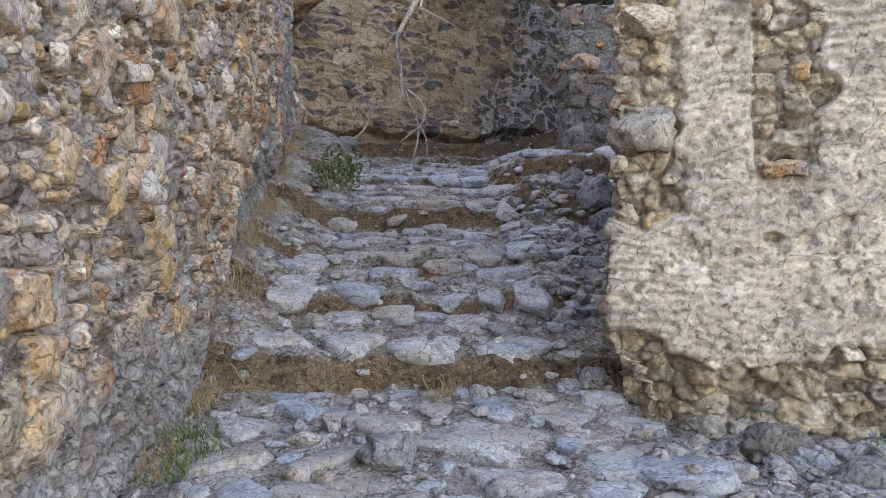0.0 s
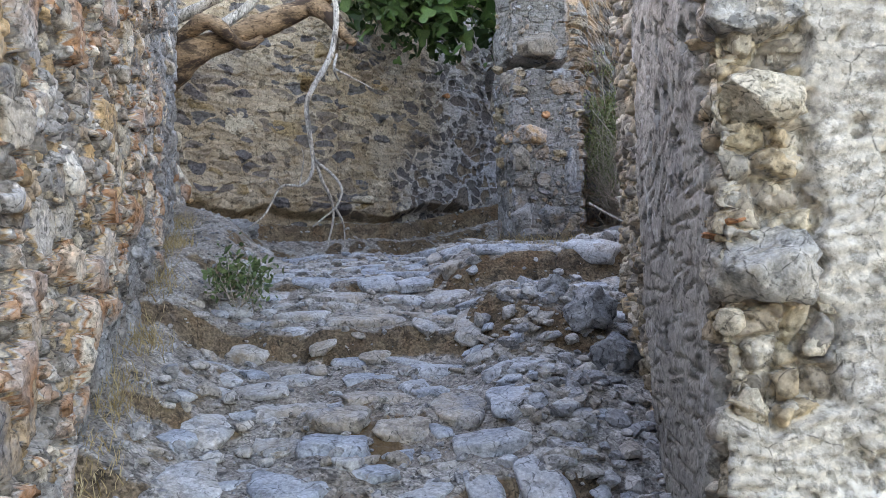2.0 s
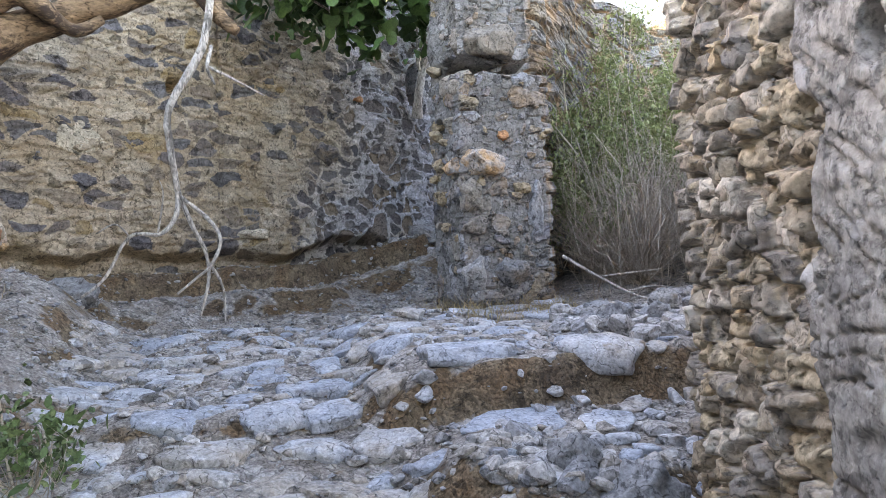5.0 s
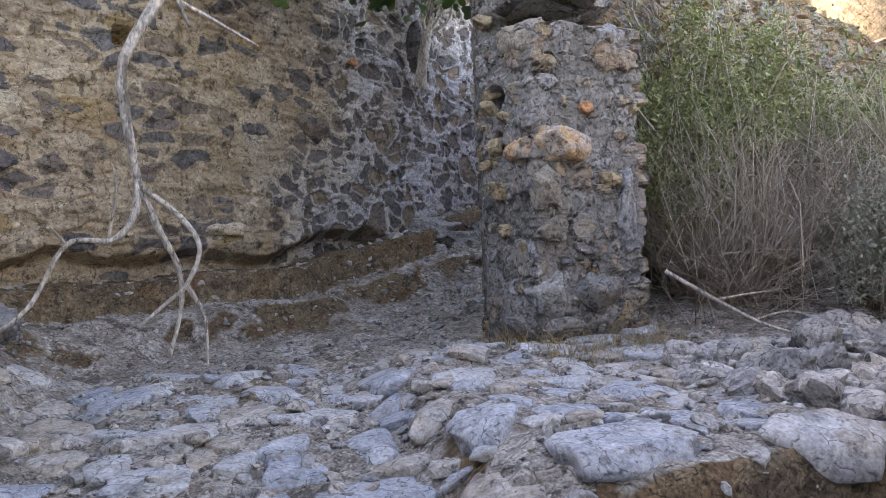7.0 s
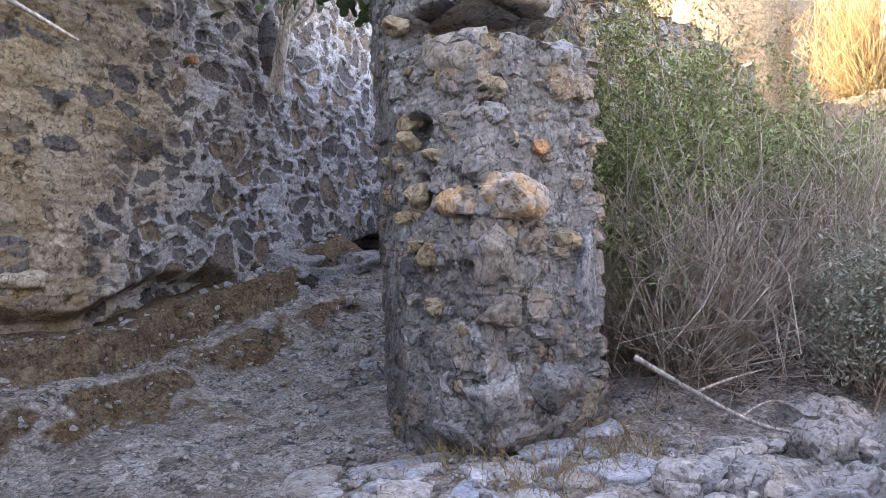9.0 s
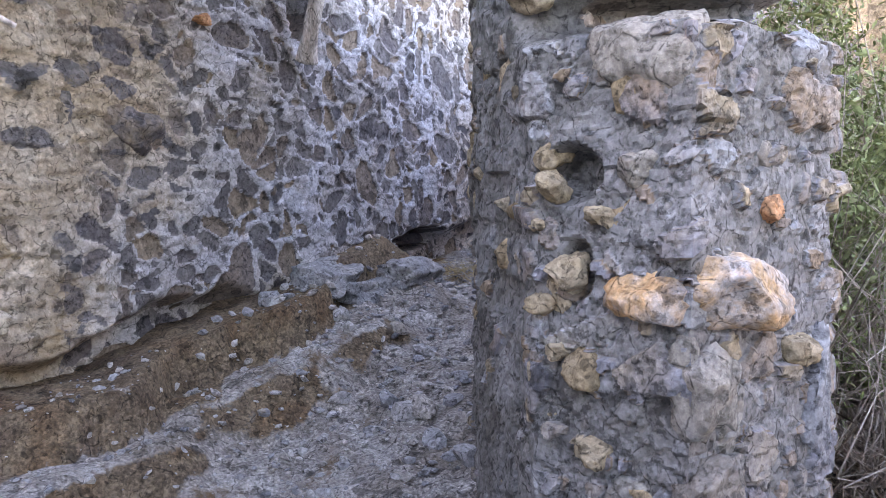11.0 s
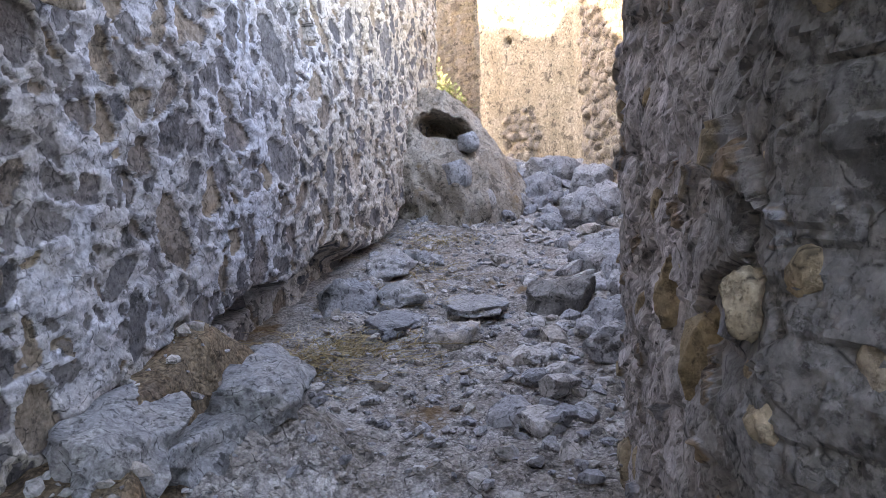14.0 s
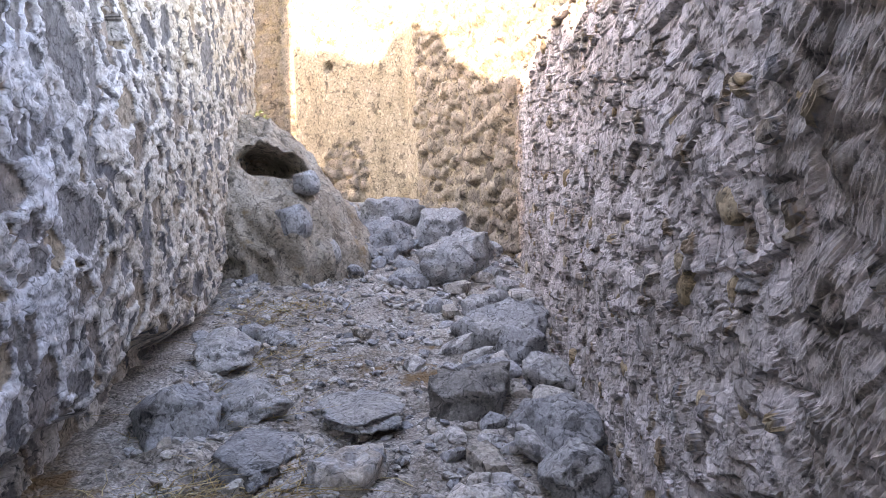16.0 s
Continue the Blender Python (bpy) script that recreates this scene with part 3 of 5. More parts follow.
def D1(s, p):
    e1, a1, b1 = cells(s, p[:, 2], 0.19, 101, 1.15)
    e2, a2, b2 = cells(s, p[:, 2], 0.072, 102, 1.2)
    big = (a1 > 0.56) * ss(e1, 0.04, 0.16)
    hb = 0.095 * ss(e1, 0.0, 0.22) * (0.3 + b1)
    hs = 0.075 * ss(e2, 0.0, 0.20) * (0.15 + b2) + 0.020 * flakes(s, p[:, 2], 0.05, 106)
    rel = p[:, 2] - np.interp(p[:, 1], [0, 4, 9], [0.3, 1.0, 2.8])
    n = fbm(p * 1.3, 3, 103)
    smear = np.maximum(1 - ss(rel + 1.2 * n, 0.25, 0.95), 0.75 * ss(p[:, 1] + 2.5 * n, 6.0, 8.0))
    cov = np.maximum(big, (a2 > 0.3) * ss(e2, 0.06, 0.22)) * (1 - 0.85 * smear)
    relief = np.where(big > 0.5, hb, hs) * (1 - 0.5 * smear) + 0.014 * smear * flakes(s, p[:, 2], 0.09, 107)
    d = low(p, 0.07, 21) + relief + 0.02 * fbm(p * 9, 3, 104) + 0.012 * ridged(p * 22, 2, 105)
    return d, cov, np.where(big > 0.5, b1, b2), smear


wall_west = ring_wall("wall_west", R1, -0.6, lambda s, p: np.interp(p[:, 1], [2, 6, 9], [4.3, 4.9, 5.5]), 0.0155, D1, M_left)
tagged(wall_west, "tall rubble wall of packed field stones in grey mortar", "wall")
face_stones(wall_west, R1, R1.s_of(-1.2, 1.6), R1.s_of(-1.7, 8.0), 1.3, 4.6, 0.022, 0.10, 5200, D1, M_leftstone, 31, proud=0.75, gap=1.12, power=2.6, keep=lambda a, b, r: b > 0.25 + 0.30 * a + 0.25 * np.sin(a * 5.1) * np.sin(b * 3 + a * 2))

# stub of older wall between it and the long wall
R1b = Ring([(-1.95, 8.85, 0.03), (-2.05, 10.6, 0.5), (-3.2, 10.6, 0.5), (-3.2, 8.85, 0.5)])


def D1b(s, p):
    e, a, b = cells(s, p[:, 2], 0.2, 111, 1.2)
    return low(p, 0.3, 25) + 0.1 * fbm(p * 3, 3, 26) + 0.08 * ss(e, 0.02, 0.4) * b + 0.02 * ridged(p * 12, 3, 27), (a > 0.3) * ss(e, 0.05, 0.2), b, 0.3


wall_stub = ring_wall("wall_stub", R1b, 1.8, lambda s, p: 5.2 + 0.3 * vnoise(np.c_[p, 0 * s], 2), 0.03, D1b, M_left)
tagged(wall_stub, "broken end of a rubble wall", "wall")
face_stones(wall_stub, R1b, 0, 1.75, 2.4, 5.0, 0.04, 0.14, 500, D1b, M_leftstone, 33, proud=0.6, nobj=120)

# the long wall across the head of the ramp and along the alley
off = np.array((-0.419, 0.908)) * 0.7
R2 = Ring([(-9.0, BW(-9.0), 0.3), (-2.1, BW(-2.1), 0.018), (0.6, BW(0.6), 0.0135), (4.6, BW(4.6), 0.026), (7.9, BW(7.9), 0.05), (7.9 + off[0], BW(7.9) + off[1], 0.6), (-9 + off[0], BW(-9) + off[1], 0.4)])


def D2(s, p):
    x, z = p[:, 0], p[:, 2]
    n = fbm(p * 1.1, 3, 121)
    left = 1 - ss(x + 1.2 * n, -0.2, 1.5)
    rag = 0.17 * fbm(p * 11, 3, 128) + 0.12 * fbm(p * 30, 2, 120)
    e, a, b, lx, ly = cells(s, z, 0.155, 122, 1.05, 0.5, True)
    e3, a3, b3, lx3, ly3 = cells(s, z, 0.075, 124, 1.25, 0.5, True)
    e5, a5, b5, lx5, ly5 = cells(s, z, 0.30, 118, 0.9, 0.5, True)
    el, al, bl = cells(s, z, 0.13, 123, 2.0, 0.4)
    free = 1 - (a5 > 0.74) * ss(0.50 - np.hypot(lx5, ly5 * 0.9) + 0.6 * rag, 0.0, 0.03)
    stone = free * (a > 0.22) * ss(0.36 + 0.18 * b - np.hypot(lx, ly) + rag, 0.0, 0.05) * ss(e + 0.5 * rag, 0.05, 0.12)
    large = (a5 > 0.74) * ss(0.37 - np.hypot(lx5, ly5 * 0.9) + 0.6 * rag, 0.0, 0.03)
    tiny = free * (a3 > 0.55) * ss(0.36 - np.hypot(lx3, ly3) + rag, 0.0, 0.07) * (stone < 0.05)
    cov_r = np.maximum.reduce([stone, large, 0.9 * tiny])
    tone = np.where(large > 0.5, b5, np.where(stone > tiny, b, b3))
    cov_l = 0.8 * (al > 0.50) * ss(el + 0.25 * rag, 0.12, 0.24)
    mort = 0.013 * flakes(s, z, 0.055, 125, 2.6) + 0.006 * flakes(s, z, 0.03, 117, 2.0) + 0.010 * ridged(p * np.array([8, 8, 20]), 2, 126)
    d = low(p, 0.08, 41) + 0.02 * fbm(p * 5, 2, 127)
    d += (1 - left) * (mort * (1 - 0.65 * cov_r) + 0.010 - 0.018 * cov_r * (0.4 + tone) + 0.008 * cov_r * fbm(p * 16, 2, 116))
    d += left * (0.8 * mort + 0.024 * flakes(s, z, 0.10, 119, 2.8) + 0.018 * (cov_l > 0.4) * (bl - 0.2))
    crest = np.interp(x, [-2, -0.5, 0.5, 1.4, 2.7, 3.7, 5, 6.5], [3.2, 3.05, 3.1, 3.3, 3.45, 3.55, 3.75, 3.95]) + 0.34 * n + 0.05 * fbm(p * 5, 2, 129)
    d -= 0.20 * (1 - ss(z, crest - 0.02, crest + 0.10))
    d -= 0.5 * dent(x, z, 3.42, 3.60, 0.34, 0.11)                           # low hollow in the footing
    sq = lambda x0, z0, h: (np.abs(x - x0) < h) * (np.abs(z - z0) < h * 0.9)
    d -= 0.3 * sq(-0.59, 4.78, 0.085) + 0.22 * sq(4.16, 5.12, 0.075) + 0.25 * dent(x, z, 2.02, 5.22, 0.12, 0.28)
    d -= 0.035 * (np.abs(x + 0.21 + 0.01 * n) < 0.022) * (z > 3.3)           # upright joint
    d += 0.02 * (x < -0.21) * (x > -0.75) * (z > 3.3)
    blue = ss(x + n, 0.5, 1.6) * (1 - ss(x + n, 3.4, 5.0)) * ss(z + n, 3.1, 3.8)
    return d, cov_r * (1 - left) + cov_l * left, np.where(left > 0.5, 0.15 + 0.85 * bl, 0.7 * tone), blue, 0.85 * left


wall_north = ring_wall("wall_north", R2, 2.2, lambda s, p: 6.25 + 0.15 * (1 - ss(p[:, 0], -0.2, 0.7)) + 1.4 * (1 - ss(p[:, 0], -3.4, -2.4)) + 0.15 * ss(p[:, 0], 1.7, 2.4) + 0.12 * vnoise(np.c_[p * 2, 0 * s], 2), 0.0155, D2, M_back)
tagged(wall_north, "long wall of dark field stones in pale mortar", "wall")
face_stones(wall_north, R2, R2.s_of(0.6, BW(0.6)), R2.s_of(6.3, BW(6.3)), 3.6, 5.7, 0.035, 0.09, 60, D2, M_backstone, 43, proud=0.08, gap=2.0, aspect=0.9, nobj=110)
face_stones(wall_north, R2, R2.s_of(-2.0, BW(-2.0)), R2.s_of(0.6, BW(0.6)), 3.3, 5.6, 0.04, 0.12, 60, D2, M_backstone, 44, proud=0.12, gap=1.5, aspect=1.9, nobj=60)


def set_stone(wall, x, y, z, hx, hz, yaw, mat, seed, depth=0.08, shift=0.0, name="stone", tilt=0.0, shapes=None):
    """One marked stone or brick in a face. yaw: the way the face looks, degrees."""
    n = np.array((math.cos(radians(yaw)), math.sin(radians(yaw)), 0))
    t = np.array((-n[1], n[0], 0))
    u = np.array((0, 0, 1.0))
    c, q = math.cos(tilt), math.sin(tilt)
    a = np.stack([(t * c + u * q) * hx, n * depth, (u * c - t * q) * hz], 1)
    sh = (shapes or CRAG)
    v, f = sh[seed % len(sh)]
    ob = lay(name, [mesh_of(name, v, f, mat)], [np.array((x, y, z)) + n * shift], [a], wall)[0]
    return ob


yN = -65.3                                              # the long wall looks this way
M_pale = material("pale_limestone", [(0.52, 0.45, 0.35), (0.60, 0.53, 0.42)], 5, bump=0.4)
pt = lambda x: (x, BW(x))
set_stone(wall_north, *pt(-1.31), 4.21, 0.25, 0.19, yN, M_pale, 3, 0.06, -0.03)
set_stone(wall_north, *pt(-0.47), 5.00, 0.36, 0.15, yN, M_backstone, 4, 0.1, -0.05)
set_stone(wall_north, *pt(-0.48), 4.50, 0.20, 0.17, yN, M_backstone, 5, 0.1, -0.05)
set_stone(wall_north, *pt(-0.42), 3.95, 0.20, 0.10, yN, M_backstone, 6, 0.1, -0.05)
set_stone(wall_north, *pt(0.92), 4.30, 0.17, 0.13, yN, M_backstone, 7, 0.1, -0.05)
set_stone(wall_north, *pt(1.3), 4.95, 0.09, 0.035, yN, M_brick, 8, 0.08, -0.03, "brick")
set_stone(wall_north, *pt(4.0), 5.28, 0.22, 0.13, yN, M_rock, 9, 0.12, -0.05)
set_stone(wall_north, *pt(0.1), 3.42, 0.2, 0.07, yN, M_pale, 2, 0.1, -0.04)

# pier and the alley's other wall
R3 = Ring([(2.10, 8.72, 0.010), (1.46, 8.69, 0.009), (1.39, 9.17, 0.009), (1.58, 9.65, 0.009), (1.80, 9.98, 0.010), (2.8, 10.58, 0.016), (5.2, 11.40, 0.035), (8.1, 12.40, 0.1), (7.6, 11.5, 0.04), (3.2, 9.9, 0.05), (2.2, 9.4, 0.04)])


def D3(s, p):
    z = p[:, 2]
    q = p * np.array([1, 1, 1.8])
    front = 1 - ss(s + 0.25 * fbm(p * 2.5, 2, 131), 0.95, 1.35)
    rag = 0.15 * fbm(p * 12, 3, 128)
    e, a, b, lx, ly = cells(s, z, 0.17, 132, 1.3, 0.55, True)
    e2, a2, b2, lx2, ly2 = cells(s, z, 0.09, 133, 1.1, 0.5, True)
    big = (a > 0.50) * ss(0.42 - np.hypot(lx, ly) + rag, 0.0, 0.06)
    few = (a2 > np.where(front > 0.5, 0.52, 0.86)) * ss(0.36 - np.hypot(lx2, ly2) + rag, 0.0, 0.08) * (1 - front * (big > 0.05))
    rim = lambda c: 4 * c * (1 - c)
    slab = 0.011 * flakes(s, z, 0.085, 135, 2.8, 0.6) + 0.005 * flakes(s, z, 0.04, 136, 2.4, 0.6)          # courses dragged by the trowel
    stroke = 0.004 * ridged(p * np.array([5, 5, 34]), 2, 137)
    wild = 1.0 + 0.2 * ss(s, 2.0, 2.6)
    torn = wild * (0.016 * flakes(s, z, 0.12, 134, 2.2, 1.1) + 0.009 * flakes(s, z, 0.06, 129, 1.8, 0.8)) + 0.002 * flakes(s, z, 0.03, 138, 1.6) + 0.03 * ridged(q * 2.2, 2, 130)
    fine = 0.0015 * ridged(p * 26, 2, 139)
    d = low(p, 0.04, 51) + fine + front * (slab + stroke + 0.022 * big * (0.3 + b)) + (1 - front) * torn + few * 0.020 * (0.4 + b2)
    back = ss(s, R3.s_of(7.6, 11.5) - 0.05, R3.s_of(7.6, 11.5) + 0.1)
    rubble = back * ss(e, 0.03, 0.25)
    d += 0.06 * rubble * (0.3 + b)
    d -= front * 0.014 * rim(big) + 0.012 * rim(few)
    hole = lambda x0, z0, r1, r2: dent(s, z, x0, z0, r1, r2)
    d -= 0.12 * hole(R3.s_of(1.41, 9.05), 3.98, 0.12, 0.09) + 0.16 * hole(R3.s_of(1.39, 9.12), 4.42, 0.16, 0.09) + 0.06 * hole(R3.s_of(1.42, 9.02), 3.72, 0.06, 0.1)
    d -= 0.10 * (1 - ss(z, 2.55, 2.75)) * front
    head = np.maximum(front, ss(s, R3.L - 0.9, R3.L - 0.7))                  # the broken head of the pier stands back
    edge = z + 0.06 * fbm(p * 4, 3, 140)
    d -= head * (0.40 * ss(edge, 4.34, 4.40) * (1 - ss(edge, 4.44, 4.52)) + 0.10 * ss(edge, 4.44, 4.52))
    # tint: colour doubled along the alley face to lift its shade; faint patches on the front
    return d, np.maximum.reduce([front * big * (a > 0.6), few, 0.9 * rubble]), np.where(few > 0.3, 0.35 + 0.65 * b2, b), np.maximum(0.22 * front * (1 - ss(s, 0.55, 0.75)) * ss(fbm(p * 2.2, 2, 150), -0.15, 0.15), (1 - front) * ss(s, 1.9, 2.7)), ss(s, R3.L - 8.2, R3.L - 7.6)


M_tan = material("tan_limestone", [(0.22, 0.165, 0.10), (0.34, 0.26, 0.165), (0.40, 0.33, 0.235), (0.29, 0.265, 0.23)], 9, vary=0.6, bump=0.75)
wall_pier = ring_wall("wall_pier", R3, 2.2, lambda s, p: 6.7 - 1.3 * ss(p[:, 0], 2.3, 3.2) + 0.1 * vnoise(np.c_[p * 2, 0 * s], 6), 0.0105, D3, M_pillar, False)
tagged(wall_pier, "rough stone pier ending a grey mortared wall", "wall")
face_stones(wall_pier, R3, 0.02, 0.75, 2.6, 4.25, 0.03, 0.06, 26, D3, M_pierstone, 53, proud=0.12, gap=1.5, nobj=40)
face_stones(wall_pier, R3, 0.75, 1.5, 2.6, 4.25, 0.03, 0.08, 60, D3, M_tan, 55, proud=0.4, gap=1.6, nobj=40)
face_stones(wall_pier, R3, 1.3, 8.2, 3.0, 6.3, 0.025, 0.075, 420, D3, M_tan, 54, proud=0.4, gap=2.2, nobj=150)
set_stone(wall_pier, 1.62, 8.70, 3.69, 0.175, 0.115, -84, M_orange, 1, 0.13, 0.02, tilt=-0.1)
set_stone(wall_pier, 1.44, 8.80, 3.67, 0.13, 0.075, -165, M_orange, 2, 0.08, 0.0)
set_stone(wall_pier, 1.53, 8.69, 3.45, 0.10, 0.13, -95, M_pierstone, 5, 0.10, 0.0)
set_stone(wall_pier, 1.53, 8.69, 3.22, 0.12, 0.07, -100, M_pierstone, 8, 0.10, 0.0)
set_stone(wall_pier, 1.92, 8.71, 3.50, 0.07, 0.05, -88, M_tan, 4, 0.07, 0.01)
for k, (y, z, a, c) in enumerate(((9.05, 3.72, 0.07, 0.06), (9.0, 3.455, 0.07, 0.065), (9.13, 3.62, 0.05, 0.035), (8.96, 3.24, 0.06, 0.04), (8.93, 3.87, 0.045, 0.03), (8.82, 3.99, 0.055, 0.055), (9.10, 3.95, 0.05, 0.04), (9.08, 3.50, 0.035, 0.03))):
    set_stone(wall_pier, 1.41 + 0.12 * (9.05 - y), y, z, a, c, -172, M_tan if k != 5 else M_pierstone, k + 11, 0.06, 0.005, tilt=0.3 - 0.15 * k)
for k, (x, y, z, a, c) in enumerate(((1.83, 10.03, 4.10, 0.035, 0.06), (1.80, 9.99, 3.95, 0.04, 0.04), (1.68, 9.80, 3.93, 0.028, 0.034), (1.76, 9.92, 4.50, 0.045, 0.04), (1.66, 9.77, 4.19, 0.03, 0.03), (1.57, 9.63, 4.01, 0.03, 0.04), (1.66, 9.78, 4.33, 0.024, 0.024))):
    set_stone(wall_pier, x, y, z, a, c, 147, M_tan, k + 21, 0.04, 0.0, tilt=0.2 * k)
set_stone(wall_pier, 1.79, 8.70, 3.88, 0.05, 0.04, -88, M_brick, 3, 0.06, 0.0, "brick")
set_stone(wall_pier, 1.46, 8.82, 4.28, 0.17, 0.12, -160, M_pierstone, 4, 0.12, -0.03)
set_stone(wall_pier, 1.99, 8.72, 4.28, 0.13, 0.10, -88, M_rock, 5, 0.1, -0.03)
set_stone(wall_pier, 1.55, 8.70, 2.88, 0.13, 0.14, -88, M_rock, 6, 0.12, -0.03)
set_stone(wall_pier, 1.83, 8.70, 2.87, 0.15, 0.13, -88, M_pierstone, 7, 0.12, -0.03)
set_stone(wall_pier, 2.02, 8.71, 3.35, 0.09, 0.22, -88, M_rock, 8, 0.1, -0.02)
for k, (x, y, z, a, c) in enumerate(((1.47, 9.34, 4.28, 0.055, 0.075), (1.44, 9.16, 4.05, 0.09, 0.065), (1.49, 9.40, 3.74, 0.035, 0.06), (1.48, 9.37, 3.90, 0.035, 0.03), (1.45, 9.26, 4.50, 0.09, 0.05),
                                     (1.74, 9.86, 3.98, 0.09, 0.12), (2.05, 10.14, 3.96, 0.06, 0.12), (2.25, 10.26, 4.05, 0.05, 0.10))):
    set_stone(wall_pier, x, y, z, a, c, 155 if k < 5 else 130, M_tan, k + 3, 0.07, -0.01)
set_stone(wall_pier, 1.72, 8.80, 4.62, 0.27, 0.17, -88, M_pierstone, 12, 0.16, -0.02)

# the plastered mass on the ramp's other side
R4 = Ring([(3.6, 2.95, 0.05), (2.3, 3.29, 0.011), (0.82, 3.68, 0.0095), (1.19, 5.05, 0.018), (1.47, 6.02, 0.025), (4.5, 6.3, 0.4), (5.0, 2.6, 0.3)])
sE = R4.s_of(0.82, 3.68)                                 # the corner
HOLES = ((4.47, 2.81, 0.065, 0.09), (4.30, 2.84, 0.05, 0.05), (4.22, 2.65, 0.045, 0.05), (4.61, 2.67, 0.03, 0.09), (4.71, 2.39, 0.035, 0.045), (4.40, 3.10, 0.04, 0.08),
         (5.05, 3.17, 0.04, 0.04), (4.54, 1.87, 0.05, 0.06), (4.49, 2.27, 0.025, 0.05), (4.00, 2.95, 0.05, 0.06), (4.75, 3.25, 0.05, 0.07))


def D4(s, p):
    x, y, z = p.T
    side = ss(s, sE - 0.02, sE + 0.03)
    n, n2 = fbm(p * 3.0, 4, 141), fbm(p * 1.2, 3, 142)
    f = s - sE                                             # along the faces from the corner
    # front: plaster gone at the corner, in a patch and at the foot
    bare_f = np.maximum.reduce([ss(0.30 - np.abs(f) + 0.22 * n, -0.02, 0.02) * ss(z + 0.2 * n, 1.72, 1.78),
                                ss(0.16 - np.abs(f + 0.80 + 0.15 * n) + 0.1 * n, -0.01, 0.02) * ss(z, 1.92, 1.95),
                                1 - ss(z + 0.45 * n, 1.0, 1.04)])
    bare_s = np.maximum.reduce([ss(0.16 - f + 0.30 * n + 0.10 * np.sin(z * 3.1), -0.02, 0.02), ss(f + 0.2 * n - 1.42, -0.03, 0.03)])
    bare = np.where(f < 0, bare_f, bare_s)
    e, a, b = cells(s, z, 0.095, 143, 1.25, 0.3)
    e2, a2, b2 = cells(s, z, 0.06, 144, 1.2, 0.3)
    rub = 0.024 * flakes(s, z, 0.07, 155) - 0.070 + 0.07 * ss(e, 0.0, 0.22) * (0.2 + b) + 0.012 * ss(e2, 0.03, 0.3) * b2 + 0.02 * fbm(p * 12, 3, 145)
    comb = 0.008 * flakes(s, z, 0.16, 157, 2.0, 0.4) * ss(-n2, -0.1, 0.2) + 0.010 * flakes(s, z, 0.045, 158, 2.0) * (1 - ss(z + 0.5 * n, 1.7, 2.1)) + 0.0048 * np.sin(z * 125 + 14 * n + 9 * n2) * ss(n2, -0.25, 0.1) - 0.03 * ss(fbm(p * 9, 3, 151), 0.38, 0.44) + 0.010 * fbm(p * 7, 3, 146) + 0.005 * ridged(p * 25, 2, 147)
    # tool marks on the side: short slanting cuts, level ones lower down
    k = ss(z + 0.3 * n2, 2.3, 2.8)
    aa, bb = f * 0.8 + (z * 0.55) * k, z - 0.75 * f * k
    em, am, bm_, lx, ly = cells(aa, bb, 0.066, 148, 2.4, 0.25, True)
    cut = -0.012 * (1 - ss(np.abs(ly), 0.06, 0.18)) * (1 - ss(np.abs(lx), 0.34, 0.52)) * (am > 0.2) + 0.005 * flakes(s, z, 0.08, 156, 2.0) + 0.005 * fbm(p * 6, 2, 149) + 0.002 * ridged(p * 30, 2, 150)
    d = low(p, 0.08, 61) - 0.03 * 4 * bare * (1 - bare) + bare * rub + (1 - bare) * np.where(f < 0, comb, cut)
    for hy, hz, r1, r2 in HOLES:
        d -= 0.11 * dent(f, z, (hy - 3.68) * 1.036, hz, r1, r2, 0.75) * (f > 0.1)
    d -= 0.06 * dent(f, z, -0.72, 1.60, 0.05, 0.035) + 0.03 * dent(f, z, -0.86, 1.58, 0.06, 0.05)
    d -= 0.16 * (1 - ss(z + 0.25 * n, 0.85, 1.15)) * ss(f, -0.5, -0.1)          # worn foot of the corner
    d += 0.05 * dent(f, z, -0.1, 1.25, 0.5, 0.5, 0.0)
    # tint: the side face's bluish shade is put into its plaster colour
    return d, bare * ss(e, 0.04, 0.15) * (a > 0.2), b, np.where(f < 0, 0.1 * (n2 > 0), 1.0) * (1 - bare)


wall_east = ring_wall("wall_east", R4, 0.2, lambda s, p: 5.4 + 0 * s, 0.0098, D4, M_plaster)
tagged(wall_east, "old wall with flaking plaster over rubble", "wall")
face_stones(wall_east, R4, sE - 0.34, sE + 0.12, 1.7, 4.2, 0.025, 0.06, 260, D4, M_pilstone, 63, proud=0.3, gap=0.95, nobj=90)
face_stones(wall_east, R4, sE - 0.95, sE - 0.66, 1.95, 3.0, 0.03, 0.06, 60, D4, M_pilstone, 64, proud=0.3, gap=1.05, nobj=40)
face_stones(wall_east, R4, sE + 1.45, sE + 2.40, 1.9, 4.6, 0.03, 0.09, 90, D4, M_pilstone, 65, proud=0.15, gap=1.4, nobj=30)
yE = -105
set_stone(wall_east, 0.97, 3.66, 2.66, 0.155, 0.11, yE, M_pilstone, 1, 0.14, -0.05)
set_stone(wall_east, 0.96, 3.66, 2.13, 0.175, 0.145, yE, M_pilstone, 2, 0.17, -0.05)
set_stone(wall_east, 0.98, 3.66, 2.92, 0.17, 0.10, yE, M_pilstone, 3, 0.15, -0.05)
set_stone(wall_east, 1.02, 3.66, 3.35, 0.2, 0.16, yE, M_pilstone, 6, 0.15, -0.05)
